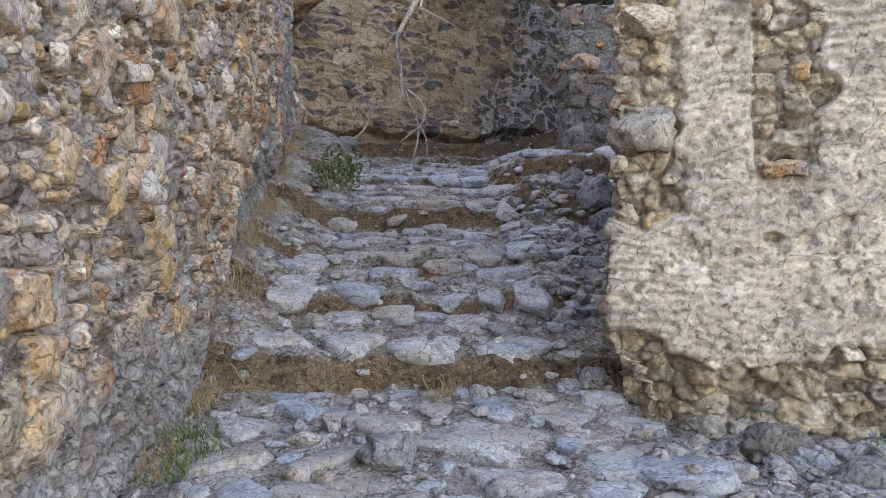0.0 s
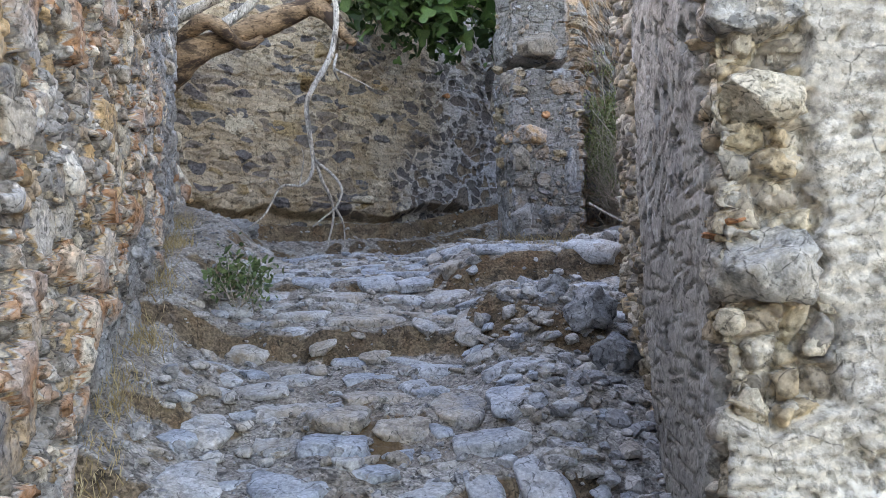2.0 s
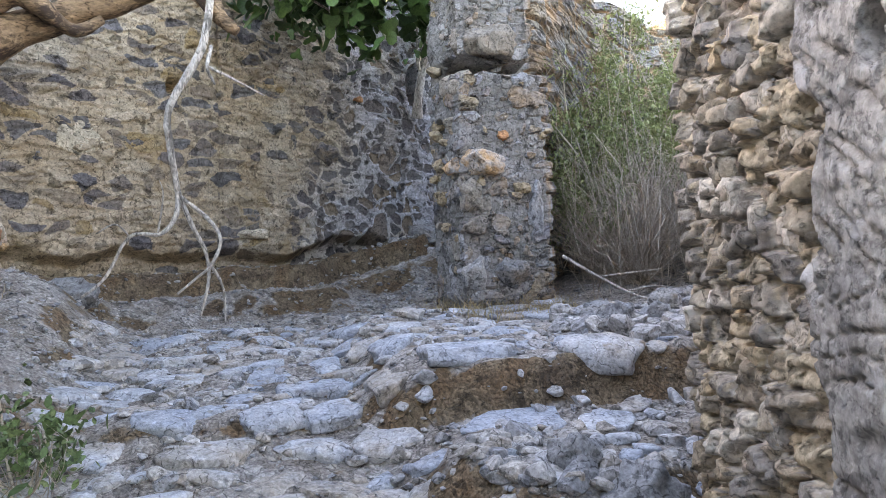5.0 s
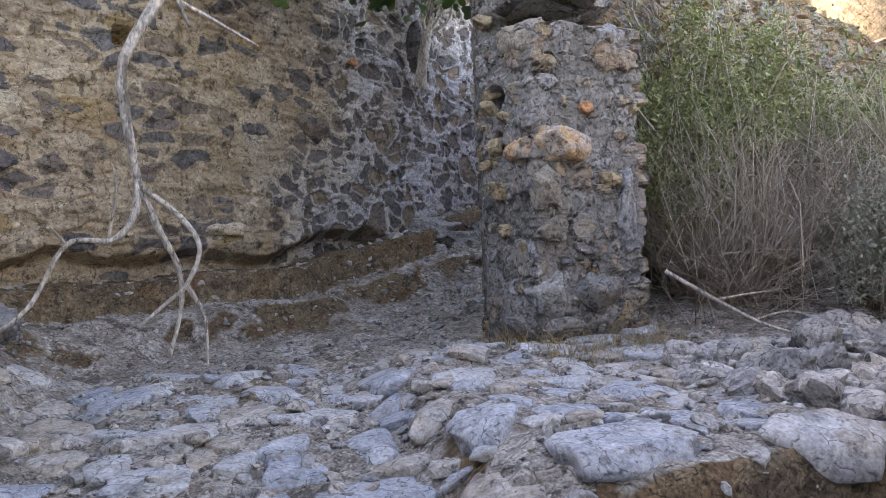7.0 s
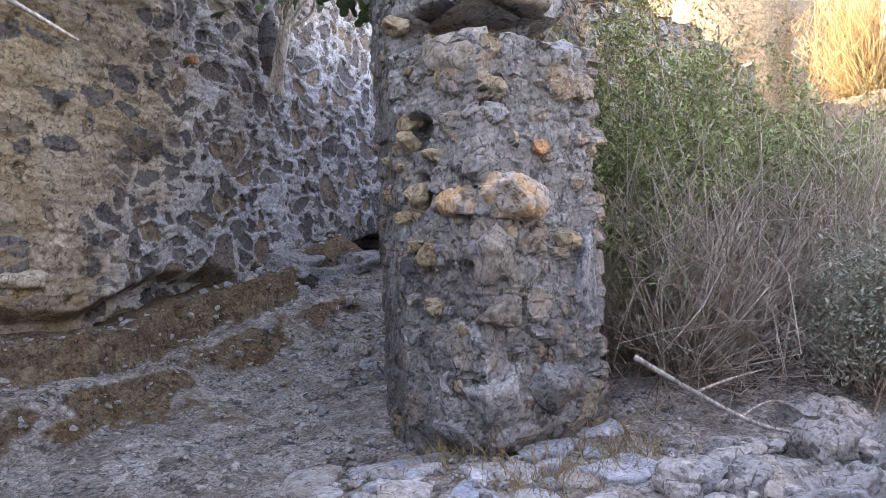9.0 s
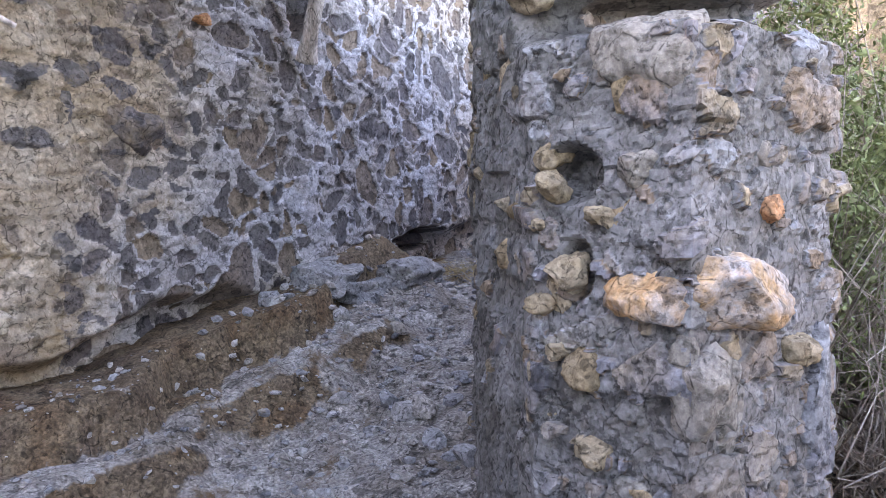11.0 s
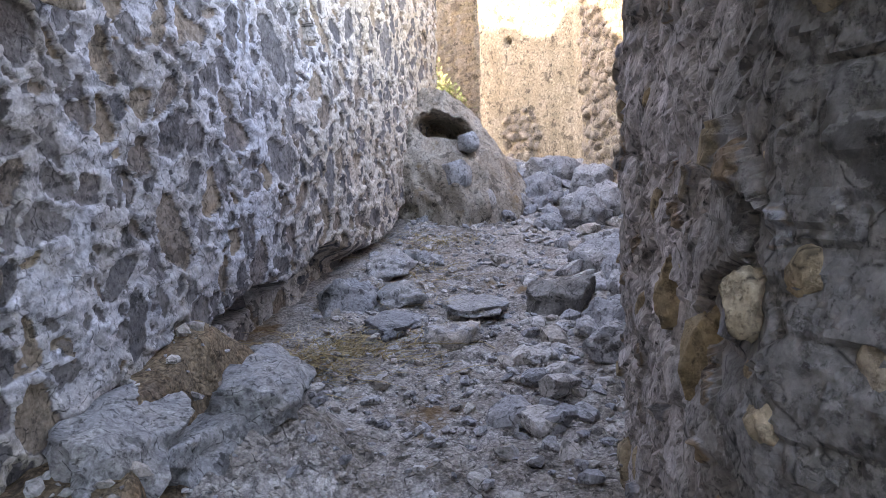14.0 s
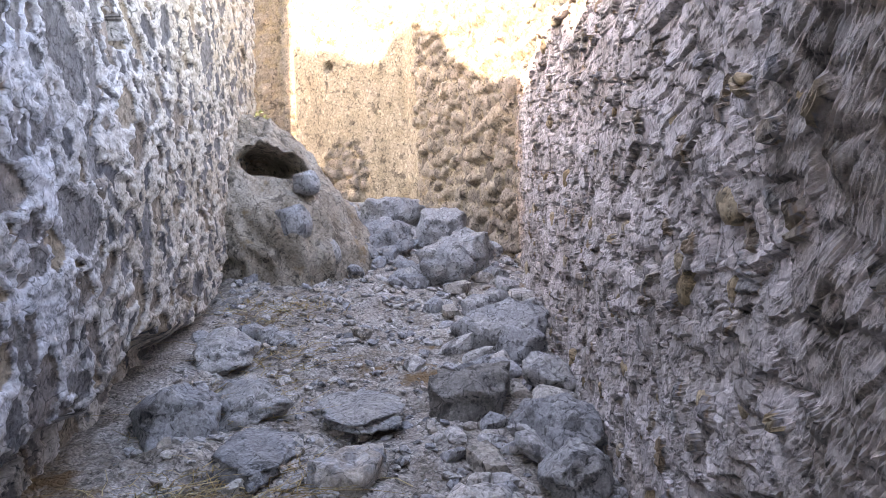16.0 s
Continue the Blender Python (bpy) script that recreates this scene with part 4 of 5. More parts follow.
for k, (bx, bz) in enumerate(((0.82, 2.275), (0.80, 2.235))):
    set_stone(wall_east, bx + 0.02, 3.72, bz, 0.07, 0.017, yE - 40, M_brick, k, 0.06, -0.075, "brick", 0.05)
set_stone(wall_east, 1.56, 3.47, 1.92, 0.13, 0.045, yE, M_orange, 5, 0.05, 0.0)
set_stone(wall_east, 1.63, 3.46, 2.36, 0.06, 0.05, yE, M_orange, 6, 0.05, 0.0)

# ruins at the alley's end
R5 = Ring([(7.9, 12.25, 0.035), (10.0, 14.15, 0.035), (10.25, 15.75, 0.3), (11.2, 15.6, 0.3), (10.9, 13.6, 0.3), (8.6, 11.6, 0.3)])
sC = R5.s_of(10.0, 14.15)


def D5(s, p):
    z = p[:, 2]
    e, a, b = cells(s, z, 0.14, 151, 1.4, 0.35)
    n = fbm(p * 1.5, 3, 152)
    bare = np.where(s < sC - 0.35, 1.0, ss(0.35 - np.hypot((s - sC - 0.9) / 1.2, (z - 4.7)) + 0.3 * n, -0.03, 0.03))
    d = low(p, 0.08, 71) + bare * 0.07 * ss(e, 0.02, 0.35) * (0.3 + b) + (1 - bare) * 0.02 + 0.02 * fbm(p * 8, 3, 153) + 0.008 * ridged(p * 20, 2, 154)
    d -= 0.25 * dent(s, z, sC + 1.1, 6.02, 0.07, 0.06)
    return d, bare * ss(e, 0.06, 0.2), b, 0


wall_ruin = ring_wall("wall_ruin", R5, 3.0, lambda s, p: 6.55 + 0.18 * ss(s, sC + 0.2, sC + 0.7) + 0.7 * (1 - ss(s, sC - 2.2, sC - 0.2)) + 0.08 * vnoise(np.c_[p * 3, 0 * s], 7), 0.035, D5, M_ruin)
tagged(wall_ruin, "sunlit ruined wall with patches of plaster", "wall")
simple = lambda seed, size=0.16: (lambda s, p: (low(p, 0.1, seed) + 0.05 * ss(cells(s, p[:, 2], size, seed, 1.3)[0], 0.02, 0.35) + 0.02 * fbm(p * 8, 3, seed), ss(cells(s, p[:, 2], size, seed, 1.3)[0], 0.06, 0.2), cells(s, p[:, 2], size, seed, 1.3)[2], 0))
far_wall = ring_wall("wall_far", Ring([(11.6, 14.2, 0.3), (12.6, 17.3, 0.06), (11.2, 18.2, 0.06), (10.6, 22, 0.4), (16, 24, 0.5), (16, 14, 0.5)]), 3.0, lambda s, p: 9.5 + 0.3 * vnoise(np.c_[p, 0 * s], 5), 0.06, simple(161), M_ruin)
tagged(far_wall, "high sunlit rubble wall beyond the ruins", "wall")
terrace = ring_wall("wall_terrace", Ring([(8.3, 11.35, 0.07), (10.9, 5.0, 0.07), (12.0, -6, 0.5), (14, -6, 0.5), (13, 12, 0.5)]), 1.5, lambda s, p: 5.1 + 0.2 * vnoise(np.c_[p, 0 * s], 5), 0.07, simple(162), M_ruin)
tagged(terrace, "brown rubble terrace wall behind the shrubs", "wall")
# added wall, unseen behind the long wall; its top shapes the shade on the alley's end
keep = ring_wall("wall_keep", Ring([(3.5, 15.5, 0.05), (6.5, 19.5, 0.05), (5.9, 20.0, 0.4), (2.9, 16.0, 0.4)]), 2.0, lambda s, p: np.interp(s % 10, [0, 0.8, 2.5, 2.9, 3.1, 5], [7.9, 8.15, 9.15, 9.15, 8.75, 8.75]) * (1 - (s > 5.05)) + 7.5 * (s > 5.05) + 0.09 * vnoise(np.c_[p * 4, 0 * s], 8), 0.3, simple(163, 0.3), M_back)
tagged(keep, "high unseen wall added to cast shade on the ruins", "wall")

# ---- paving, rocks and gravel ----
def flat_frames(yaw, hx, hy, hz, tip):
    c, q = np.cos(yaw), np.sin(yaw)
    ax = np.stack([c, q, tip[:, 0]], 1)
    ay = np.stack([-q, c, tip[:, 1]], 1)
    az_ = np.cross(ax, ay)
    az_ /= np.linalg.norm(az_, axis=1)[:, None]
    return np.stack([ax * hx[:, None], ay * hy[:, None], az_ * hz[:, None]], 2)


def slope_tip(x, y, yaw):
    h = 0.12
    gx_ = (ground_z(x + h, y) - ground_z(x - h, y)) / (2 * h)
    gy_ = (ground_z(x, y + h) - ground_z(x, y - h)) / (2 * h)
    c, q = np.cos(yaw), np.sin(yaw)
    return 0.5 * np.stack([gx_ * c + gy_ * q, -gx_ * q + gy_ * c], 1)


FLAT = []
for s in range(12):                                       # worn flat on top
    v, f = crag(s + 200, 3, 4.5, 0.3, 0.08)
    v[:, 2] = np.where(v[:, 2] > 0.5, 0.5 + 0.2 * (v[:, 2] - 0.5), v[:, 2])
    FLAT.append((v / np.abs(v).max(0), f))


def paving(x, y, r, seed, up=0.42, thick=0.5, name="paving_stone"):
    rng = np.random.RandomState(seed)
    yaw = rng.normal(0, 0.5, len(x))
    a = np.exp(rng.normal(0.12, 0.18, len(x)))
    hz = np.minimum(r * thick, 0.09)
    z = ground_z(x, y) - hz + up * r * 0.4 + rng.uniform(0.01, 0.04, len(x))
    m = flat_frames(yaw, r * a, r / a, hz, slope_tip(x, y, yaw) + rng.normal(0, 0.05, (len(x), 2)))
    return np.stack([x, y, z], 1), m


# big slabs: x, y, half length, half depth, turn
SLABS = ((0.17, 3.45, 0.36, 0.22, -0.25), (-0.30, 3.58, 0.21, 0.13, 0.2), (0.27, 3.08, 0.24, 0.13, -0.2), (-0.50, 4.32, 0.19, 0.19, -0.1), (-0.08, 4.33, 0.25, 0.16, 0.05), (0.40, 4.32, 0.23, 0.17, 0.1),
         (-0.98, 4.30, 0.27, 0.15, 0.0), (-0.16, 6.02, 0.20, 0.20, 0.5), (-0.12, 6.55, 0.28, 0.12, 0.25), (-0.50, 6.72, 0.22, 0.12, 0.1), (-0.25, 7.05, 0.26, 0.13, 0.1), (1.02, 6.85, 0.3, 0.22, 0.1),
         (1.02, 7.22, 0.30, 0.17, 0.15), (1.65, 7.05, 0.25, 0.15, -0.2), (-0.40, 8.40, 0.22, 0.12, 0.1), (0.05, 8.15, 0.16, 0.1, 0.4), (0.25, 7.60, 0.22, 0.14, 0.2), (0.40, 5.1, 0.2, 0.12, 0.1), (-0.3, 5.2, 0.2, 0.12, -0.2))
S_ = np.array(SLABS)
hz = np.full(len(S_), 0.10)
zz = ground_z(S_[:, 0], S_[:, 1]) - 0.02
slab_m = flat_frames(S_[:, 4], S_[:, 2], S_[:, 3], hz, slope_tip(S_[:, 0], S_[:, 1], S_[:, 4]) * 0.8)
lay("paving_stone", [mesh_of("paving_stone", v, f, M_paver) for v, f in FLAT], np.stack([S_[:, 0], S_[:, 1], zz], 1), slab_m, ground, 5)


def clear_of_slabs(x, y, r):
    ok = np.ones(len(x), bool)
    for sx, sy, a, b, _ in SLABS:
        ok &= np.hypot((x - sx) / (a + 0.8 * r), (y - sy) / (b + 0.8 * r)) > 1
    return ok


def ramp_keep(a, b, r):
    x, y = a - 1.25, b + 2.6
    return clear_of_slabs(x, y, r) & (x > -1.15 + r) & ((y > 5.9) | (x < 0.95) | (y < 3.4)) & ((x < 0.75 - 0.25 * np.abs(y - 5.5)) | (y > 6.6) | (y < 3.9) | (r < 0.07))


Dp = darts(3.4, 6.6, 0.045, 0.17, 9000, 301, 0.80, ramp_keep, 1.6)
px_, py_, pr_ = Dp[:, 0] - 1.25, Dp[:, 1] + 2.6, Dp[:, 2]
pos, mm = paving(px_, py_, pr_, 302)
n1 = min(300 - len(S_), len(pos))
lay("paving_stone", [mesh_of("paving_stone", v, f, M_paver) for v, f in FLAT], pos[:n1], mm[:n1], ground, 6)
strew("small_cobbles", FINE, pos[n1:], mm[n1:], M_paver, ground, seed=7)


def loose(n, seed, x0, x1, y0, y1, rmin, rmax, keep=None, name="gravel", mat=None, shapes=None, power=3.0, sink=0.3):
    """Loose stones strewn on the ground."""
    rng = np.random.RandomState(seed)
    x, y = rng.uniform(x0, x1, n), rng.uniform(y0, y1, n)
    r = rmin + (rmax - rmin) * rng.rand(n) ** power
    if keep:
        k = keep(x, y)
        x, y, r = x[k], y[k], r[k]
    a = np.exp(rng.normal(0, 0.2, len(x)))
    hz = r * rng.uniform(0.5, 0.8, len(x))
    m = flat_frames(rng.uniform(0, 6.3, len(x)), r * a, r / a, hz, rng.normal(0, 0.25, (len(x), 2)))
    p = np.stack([x, y, ground_z(x, y) + hz * (1 - 2 * sink)], 1)
    return strew(name, shapes or CHIP, p, m, mat or M_pebble, ground, seed=seed, smooth=False)


in_alley = lambda x, y: (y < BW(x) - 0.05) & (y > 8.9) & (y > 10.45 + 0.34 * (x - 2.6))
loose(4800, 401, -1.3, 2.6, 2.5, 9.0, 0.006, 0.026)
loose(2600, 402, -1.7, 1.4, 8.0, 11.6, 0.005, 0.028, lambda x, y: y < BW(x))
loose(9000, 403, 1.3, 8.5, 9.6, 14.5, 0.006, 0.04, in_alley)
loose(500, 404, -1.2, 2.6, 2.5, 9.0, 0.03, 0.065, shapes=SHAPES)
loose(350, 405, 1.3, 8.5, 10, 14.5, 0.03, 0.08, in_alley, shapes=SHAPES)
loose(700, 406, 0.9, 2.6, 2.6, 4.0, 0.015, 0.06, lambda x, y: y < 3.55 - 0.26 * (x - 0.9), shapes=SHAPES)
loose(260, 407, 0.6, 1.25, 4.6, 6.6, 0.02, 0.07, shapes=SHAPES, power=1.5)
loose(500, 408, 3.2, 8.3, 10.6, 13.2, 0.03, 0.11, lambda x, y: (y > 10.62 + 0.34 * (x - 2.6)) & (y < 11.15 + 0.36 * (x - 2.6)), shapes=SHAPES, power=1.6)
loose(220, 409, 7.0, 9.8, 12.6, 14.8, 0.04, 0.14, lambda x, y: (y - 12.5 > 0.93 * (x - 8.3)), mat=M_rock, shapes=SHAPES, power=1.6)

loose(120, 410, 1.85, 3.3, 7.2, 8.3, 0.04, 0.12, shapes=FINE, power=1.2)


def rock(x, y, hx, hy, hz, yaw, mat, seed, sink=0.3, label="grey weathered boulder lying on the ground"):
    v, f = stone_shape(seed + 500, 4, 3.2, 0.3)
    v = v + 0.22 * ridged(v * 2.6 + seed, 4, seed)[:, None] * v
    ob = new("rock", mesh_of("rock", v * (hx, hy, hz), f, mat))
    z = float(ground_z(np.array([x]), np.array([y]))[0])
    ob.matrix_basis = pose(x, y, z + hz * (1 - 2 * sink), 0, 0, yaw)
    return tagged(ob, label, "rock", "loose rocks")


ROCKS = ((5.02, 11.88, 0.24, 0.2, 0.17, 10, M_darkrock), (5.34, 11.58, 0.16, 0.14, 0.13, 40, M_rock), (7.24, 12.75, 0.27, 0.22, 0.22, 20, M_rock), (7.87, 13.56, 0.26, 0.22, 0.20, 50, M_rock), (5.94, 12.0, 0.26, 0.2, 0.22, 70, M_rock), (8.20, 13.15, 0.34, 0.26, 0.27, 35, M_rock),
         (8.75, 13.9, 0.30, 0.25, 0.24, 80, M_rock), (7.7, 12.72, 0.26, 0.2, 0.2, 15, M_rock), (5.1, 13.32, 0.32, 0.15, 0.11, 25, M_rock), (4.25, 13.0, 0.24, 0.17, 0.15, 30, M_rock),
         (4.69, 11.40, 0.22, 0.16, 0.15, 60, M_rock), (4.36, 11.30, 0.17, 0.13, 0.11, 10, M_rock), (6.4, 12.2, 0.2, 0.15, 0.15, 0, M_rock), (6.45, 11.95, 0.16, 0.14, 0.13, 70, M_rock),
         (5.75, 11.85, 0.18, 0.15, 0.13, 25, M_rock), (7.55, 13.35, 0.13, 0.1, 0.09, 0, M_rock), (4.12, 12.52, 0.28, 0.16, 0.055, 20, M_rock), (4.75, 12.36, 0.28, 0.20, 0.05, 40, M_rock),
         (2.14, 7.97, 0.15, 0.11, 0.10, 20, M_rock), (2.05, 7.66, 0.17, 0.13, 0.11, -20, M_rock), (2.62, 7.99, 0.14, 0.11, 0.14, 60, M_rock), (2.95, 7.85, 0.22, 0.16, 0.14, 10, M_rock), (2.38, 7.72, 0.12, 0.10, 0.11, 0, M_rock),
         (2.72, 7.4, 0.16, 0.12, 0.10, 30, M_rock), (1.20, 5.98, 0.15, 0.13, 0.15, 10, M_rock), (1.22, 5.62, 0.13, 0.12, 0.11, 40, M_rock), (1.40, 3.22, 0.14, 0.10, 0.10, 10, M_darkrock), (1.62, 2.95, 0.16, 0.11, 0.08, -20, M_rock),
         (0.79, 4.02, 0.09, 0.07, 0.08, 30, M_rock), (1.06, 6.2, 0.12, 0.1, 0.1, 80, M_rock), (-0.22, 3.2, 0.13, 0.11, 0.09, 20, M_rock), (-1.25, 9.6, 0.26, 0.14, 0.13, -30, M_rock))
for k, (x, y, a, b, c, yw, m) in enumerate(ROCKS):
    rock(x, y, a, b, c, yw, m, k, label="dark rough boulder beside the alley path" if m is M_darkrock else "grey weathered boulder lying on the ground")
rock(4.22, 12.16, 0.2, 0.14, 0.09, 10, M_paver, 61, 0.4, "smooth flat grey stone in the path")

# rock footing along the long wall
for k in range(26):
    x = -1.6 + k * 0.31
    v, f = crag(k + 700, 4, 3.6, 0.4, 0.25)
    y = BW(x) - 0.20 - 0.12 * (k % 3)
    z = float(ground_z(np.array([x]), np.array([y]))[0]) - 0.03 + 0.05 * math.sin(k * 4.1)
    if x < 2.1 or 3.1 < x < 3.7 or (x > 3.7 and k % 3 != 2):
        continue
    ob = new("bedrock", mesh_of("bedrock", v * (0.36, 0.22, 0.14), f, M_rock))
    ob.parent = ground
    ob.matrix_basis = pose(x, y, z, 0, 0, 24 + 20 * math.sin(k * 2.3))

M_mound = material("earth_and_rubble", [(0.19, 0.155, 0.12), (0.30, 0.26, 0.215), (0.41, 0.375, 0.33)], 3.5, bump=0.9, amount=0.5, second=[((0.22, 0.15, 0.08), 2.0, 0.58, 0.68)])
# mound with a hollow at the end of the long wall
bm = bmesh.new()
bmesh.ops.create_icosphere(bm, subdivisions=6, radius=1)
v = np.array([q.co[:] for q in bm.verts])
f = np.array([[q.index for q in p.verts] for p in bm.faces])
bm.free()
v = v * (1.05, 0.80, 1.20) * (1 + 0.18 * fbm(v * 2.0, 3, 801) + 0.11 * ridged(v * 4, 3, 802) + 0.04 * ridged(v * 14, 2, 803))[:, None]
c, q = math.cos(0.43), math.sin(0.43)
w = np.stack([v[:, 0] * c - v[:, 1] * q + 7.45, v[:, 0] * q + v[:, 1] * c + 14.40, v[:, 2] + 3.88], 1)
w[:, :2] += np.maximum(v[:, 2:], 0) * (-0.15, 0.30)
hd = np.linalg.norm((w - (6.92, 13.96, 4.72)) / (0.30, 0.5, 0.17), axis=1) * (1 + 0.5 * fbm(w * 4, 2, 805))
w += (1 - ss(hd, 0.55, 1.0))[:, None] * np.array((0.60, 0.60, -0.04))
mound = tagged(new("rubble_mound", big_mesh("rubble_mound", w, f, M_mound)), "earth and rubble mound with a dark hollow", "mound")
vv, ff = stone_shape(911, 3)
for x, y, z, r, m in ((6.86, 13.80, 4.55, 0.15, M_rock), (6.72, 13.86, 4.25, 0.22, M_rock), (6.95, 13.70, 4.0, 0.17, M_rock), (7.4, 13.72, 4.05, 0.15, M_rock), (7.62, 13.95, 4.25, 0.15, M_rock), (7.30, 13.85, 4.28, 0.15, M_rock)):
    ob = new("stone", mesh_of("stone", vv, ff, m))
    ob.parent = mound
    ob.matrix_basis = pose(x, y, z, 20, 10, 30 * x) @ Matrix.Diagonal((r, r * 0.8, r * 0.8, 1))

# ---- plants ----
def tube(points, r0, r1, mat, name, parent, sides=8, knots=0.12, seed=0):
    P = np.array(points, float)
    t = np.linspace(0, len(P) - 1, (len(P) - 1) * 7 + 1)
    k = np.clip(t.astype(int), 0, len(P) - 2)
    fr = (t - k)[:, None]
    g = lambda i: P[np.clip(i, 0, len(P) - 1)]
    p0, p1, p2, p3 = g(k - 1), g(k), g(k + 1), g(k + 2)
    C = 0.5 * (2 * p1 + (p2 - p0) * fr + (2 * p0 - 5 * p1 + 4 * p2 - p3) * fr ** 2 + (3 * p1 - p0 - 3 * p2 + p3) * fr ** 3)
    T = np.gradient(C, axis=0)
    T /= np.linalg.norm(T, axis=1)[:, None]
    up = np.array((0.31, 0.87, 0.38))
    A = np.cross(T, up)
    A /= np.linalg.norm(A, axis=1)[:, None]
    B = np.cross(T, A)
    R = np.linspace(r0, r1, len(C))
    th = np.arange(sides) / sides * 2 * math.pi
    V = C[:, None] + R[:, None, None] * (np.cos(th)[None, :, None] * A[:, None] + np.sin(th)[None, :, None] * B[:, None])
    d = (V - C[:, None]).reshape(-1, 3)
    V = V.reshape(-1, 3)
    V = V + d * (knots * 3 * fbm(V / max(r0, 0.02) * 0.5, 3, seed))[:, None]
    n = len(C)
    f = [[i * sides + j, i * sides + (j + 1) % sides, (i + 1) * sides + (j + 1) % sides, (i + 1) * sides + j] for i in range(n - 1) for j in range(sides)]
    f += [list(range(sides))[::-1], [(n - 1) * sides + j for j in range(sides)]]
    ob = new(name, mesh_of(name, V, f, mat))
    ob.parent = parent
    return ob


def holder(name, x, y, z, label, category, group=""):
    e = new(name)
    e.location = (x, y, z)
    return tagged(e, label, category, group)


def under(parent):
    """Children of a thing that were built in world places."""
    inv = Matrix.Translation(-parent.location)
    for o in parent.children:
        o.matrix_parent_inverse = inv


def twigs(name, roots, tips, bend, r, mat, parent, seed, seg=5):
    """Thin bent stems, joined."""
    rng = np.random.RandomState(seed)
    n = len(roots)
    t = np.linspace(0, 1, seg)[None, :, None]
    mid = rng.normal(0, 1, (n, 1, 3)) * bend
    m2 = rng.normal(0, 1, (n, 1, 3)) * bend * 0.5
    C = roots[:, None] * (1 - t) + tips[:, None] * t + mid * (4 * t * (1 - t)) * 0.5 + m2 * np.sin(t * 6.28)
    th = np.arange(3) * 2.094
    ring = np.stack([np.cos(th), np.sin(th), 0.4 * np.sin(th + 1)], 1)
    R = r * (1 - 0.7 * t) * rng.uniform(0.5, 1.4, (n, 1, 1))
    V = C[:, :, None] + R[..., None] * ring[None, None]
    i = np.arange(n)[:, None, None] * seg * 3 + np.arange(seg - 1)[None, :, None] * 3
    j = np.arange(3)[None, None]
    q = np.stack([i + j, i + (j + 1) % 3, i + 3 + (j + 1) % 3, i + 3 + j], 3).reshape(-1, 4)
    ob = new(name, big_mesh(name, V.reshape(-1, 3), q, mat))
    ob.parent = parent
    return C, tagged(ob, kind="stuff")


def leaf_shape(lobes=0, thin=0.5):
    """A leaf in the plane, base at the origin, about 1 long; lobed like a fig's or plain."""
    if lobes:
        a = np.linspace(-2.5, 2.5, 15)
        rad = 0.42 + 0.20 * np.cos(a * 2.5 * 1.0) * 1.0
        rim = np.stack([rad * np.sin(a), 0.42 + rad * np.cos(a), -0.10 * np.abs(np.sin(a))], 1)
    else:
        rim = np.array([(-thin * 0.5, 0.35, 0.02), (-thin * 0.4, 0.7, -0.02), (0, 1, -0.08), (thin * 0.4, 0.7, -0.02), (thin * 0.5, 0.35, 0.02)])
    v = np.concatenate([[(0, 0, 0)], rim, [(0, 0.45, 0.04)]])
    k = len(rim)
    f = [[0, 1, k + 1]] + [[i, i + 1, k + 1] for i in range(1, k)] + [[k, 0, k + 1]]
    return v, np.array(f)


def leaves(name, at, size, mat, parent, seed, shape, droop=0.4, vary=0.35):
    rng = np.random.RandomState(seed)
    n = len(at)
    d = rng.normal(size=(n, 3))
    d[:, 2] -= droop * 2
    d /= np.linalg.norm(d, axis=1)[:, None]
    up = rng.normal(size=(n, 3)) * 0.7 + (0, 0, 1)
    a = np.cross(d, up)
    a /= np.linalg.norm(a, axis=1)[:, None]
    m = np.stack([a, d, np.cross(a, d)], 2) * (size * np.exp(rng.normal(0, vary, n)))[:, None, None]
    return strew(name, [shape], at, m, mat, parent, seed=seed)


FIG, PLAIN = leaf_shape(5), leaf_shape(0, 0.55)
NARROW = (np.array([(0, 0, 0), (-0.17, 0.5, 0.03), (0, 1, -0.08), (0.17, 0.5, 0.03)]), np.array([[0, 1, 2], [0, 2, 3]]))
rngp = np.random.RandomState(77)

# old fig tree leaning over the wall, with a dead limb hanging down
tree = holder("fig_tree", -2.2, 9.75, 2.9, "old fig tree with torn trunk and green leaves", "tree")
tube([(-2.6, 9.8, 3.6), (-2.2, 9.7, 4.3), (-1.72, 9.5, 4.66), (-1.4, 9.5, 4.80), (-0.83, 9.5, 5.07), (-0.45, 9.45, 5.25), (-0.2, 9.35, 5.5), (0.1, 9.5, 5.9)], 0.18, 0.07, M_trunk, "trunk", tree, 14, 0.22, 1)
tube([(-2.1, 9.6, 4.5), (-1.75, 9.4, 4.85), (-1.5, 9.3, 4.95), (-1.2, 9.4, 4.75), (-1.0, 9.45, 4.85)], 0.10, 0.05, M_trunk, "limb", tree, 10, 0.25, 2)
tube([(-1.95, 9.5, 5.0), (-1.6, 9.4, 5.15), (-1.1, 9.4, 5.45), (-0.6, 9.5, 5.9)], 0.07, 0.045, M_bark, "limb", tree, 10, 0.15, 3)
tube([(-1.4, 9.5, 5.0), (-1.1, 9.6, 5.3), (-0.9, 9.7, 5.8)], 0.055, 0.04, M_bark, "limb", tree, 10, 0.15, 4)
tube([(-0.45, 9.42, 5.2), (-0.3, 9.3, 5.05), (-0.18, 9.25, 4.85), (-0.05, 9.22, 4.74)], 0.10, 0.05, M_trunk, "limb", tree, 12, 0.25, 5)
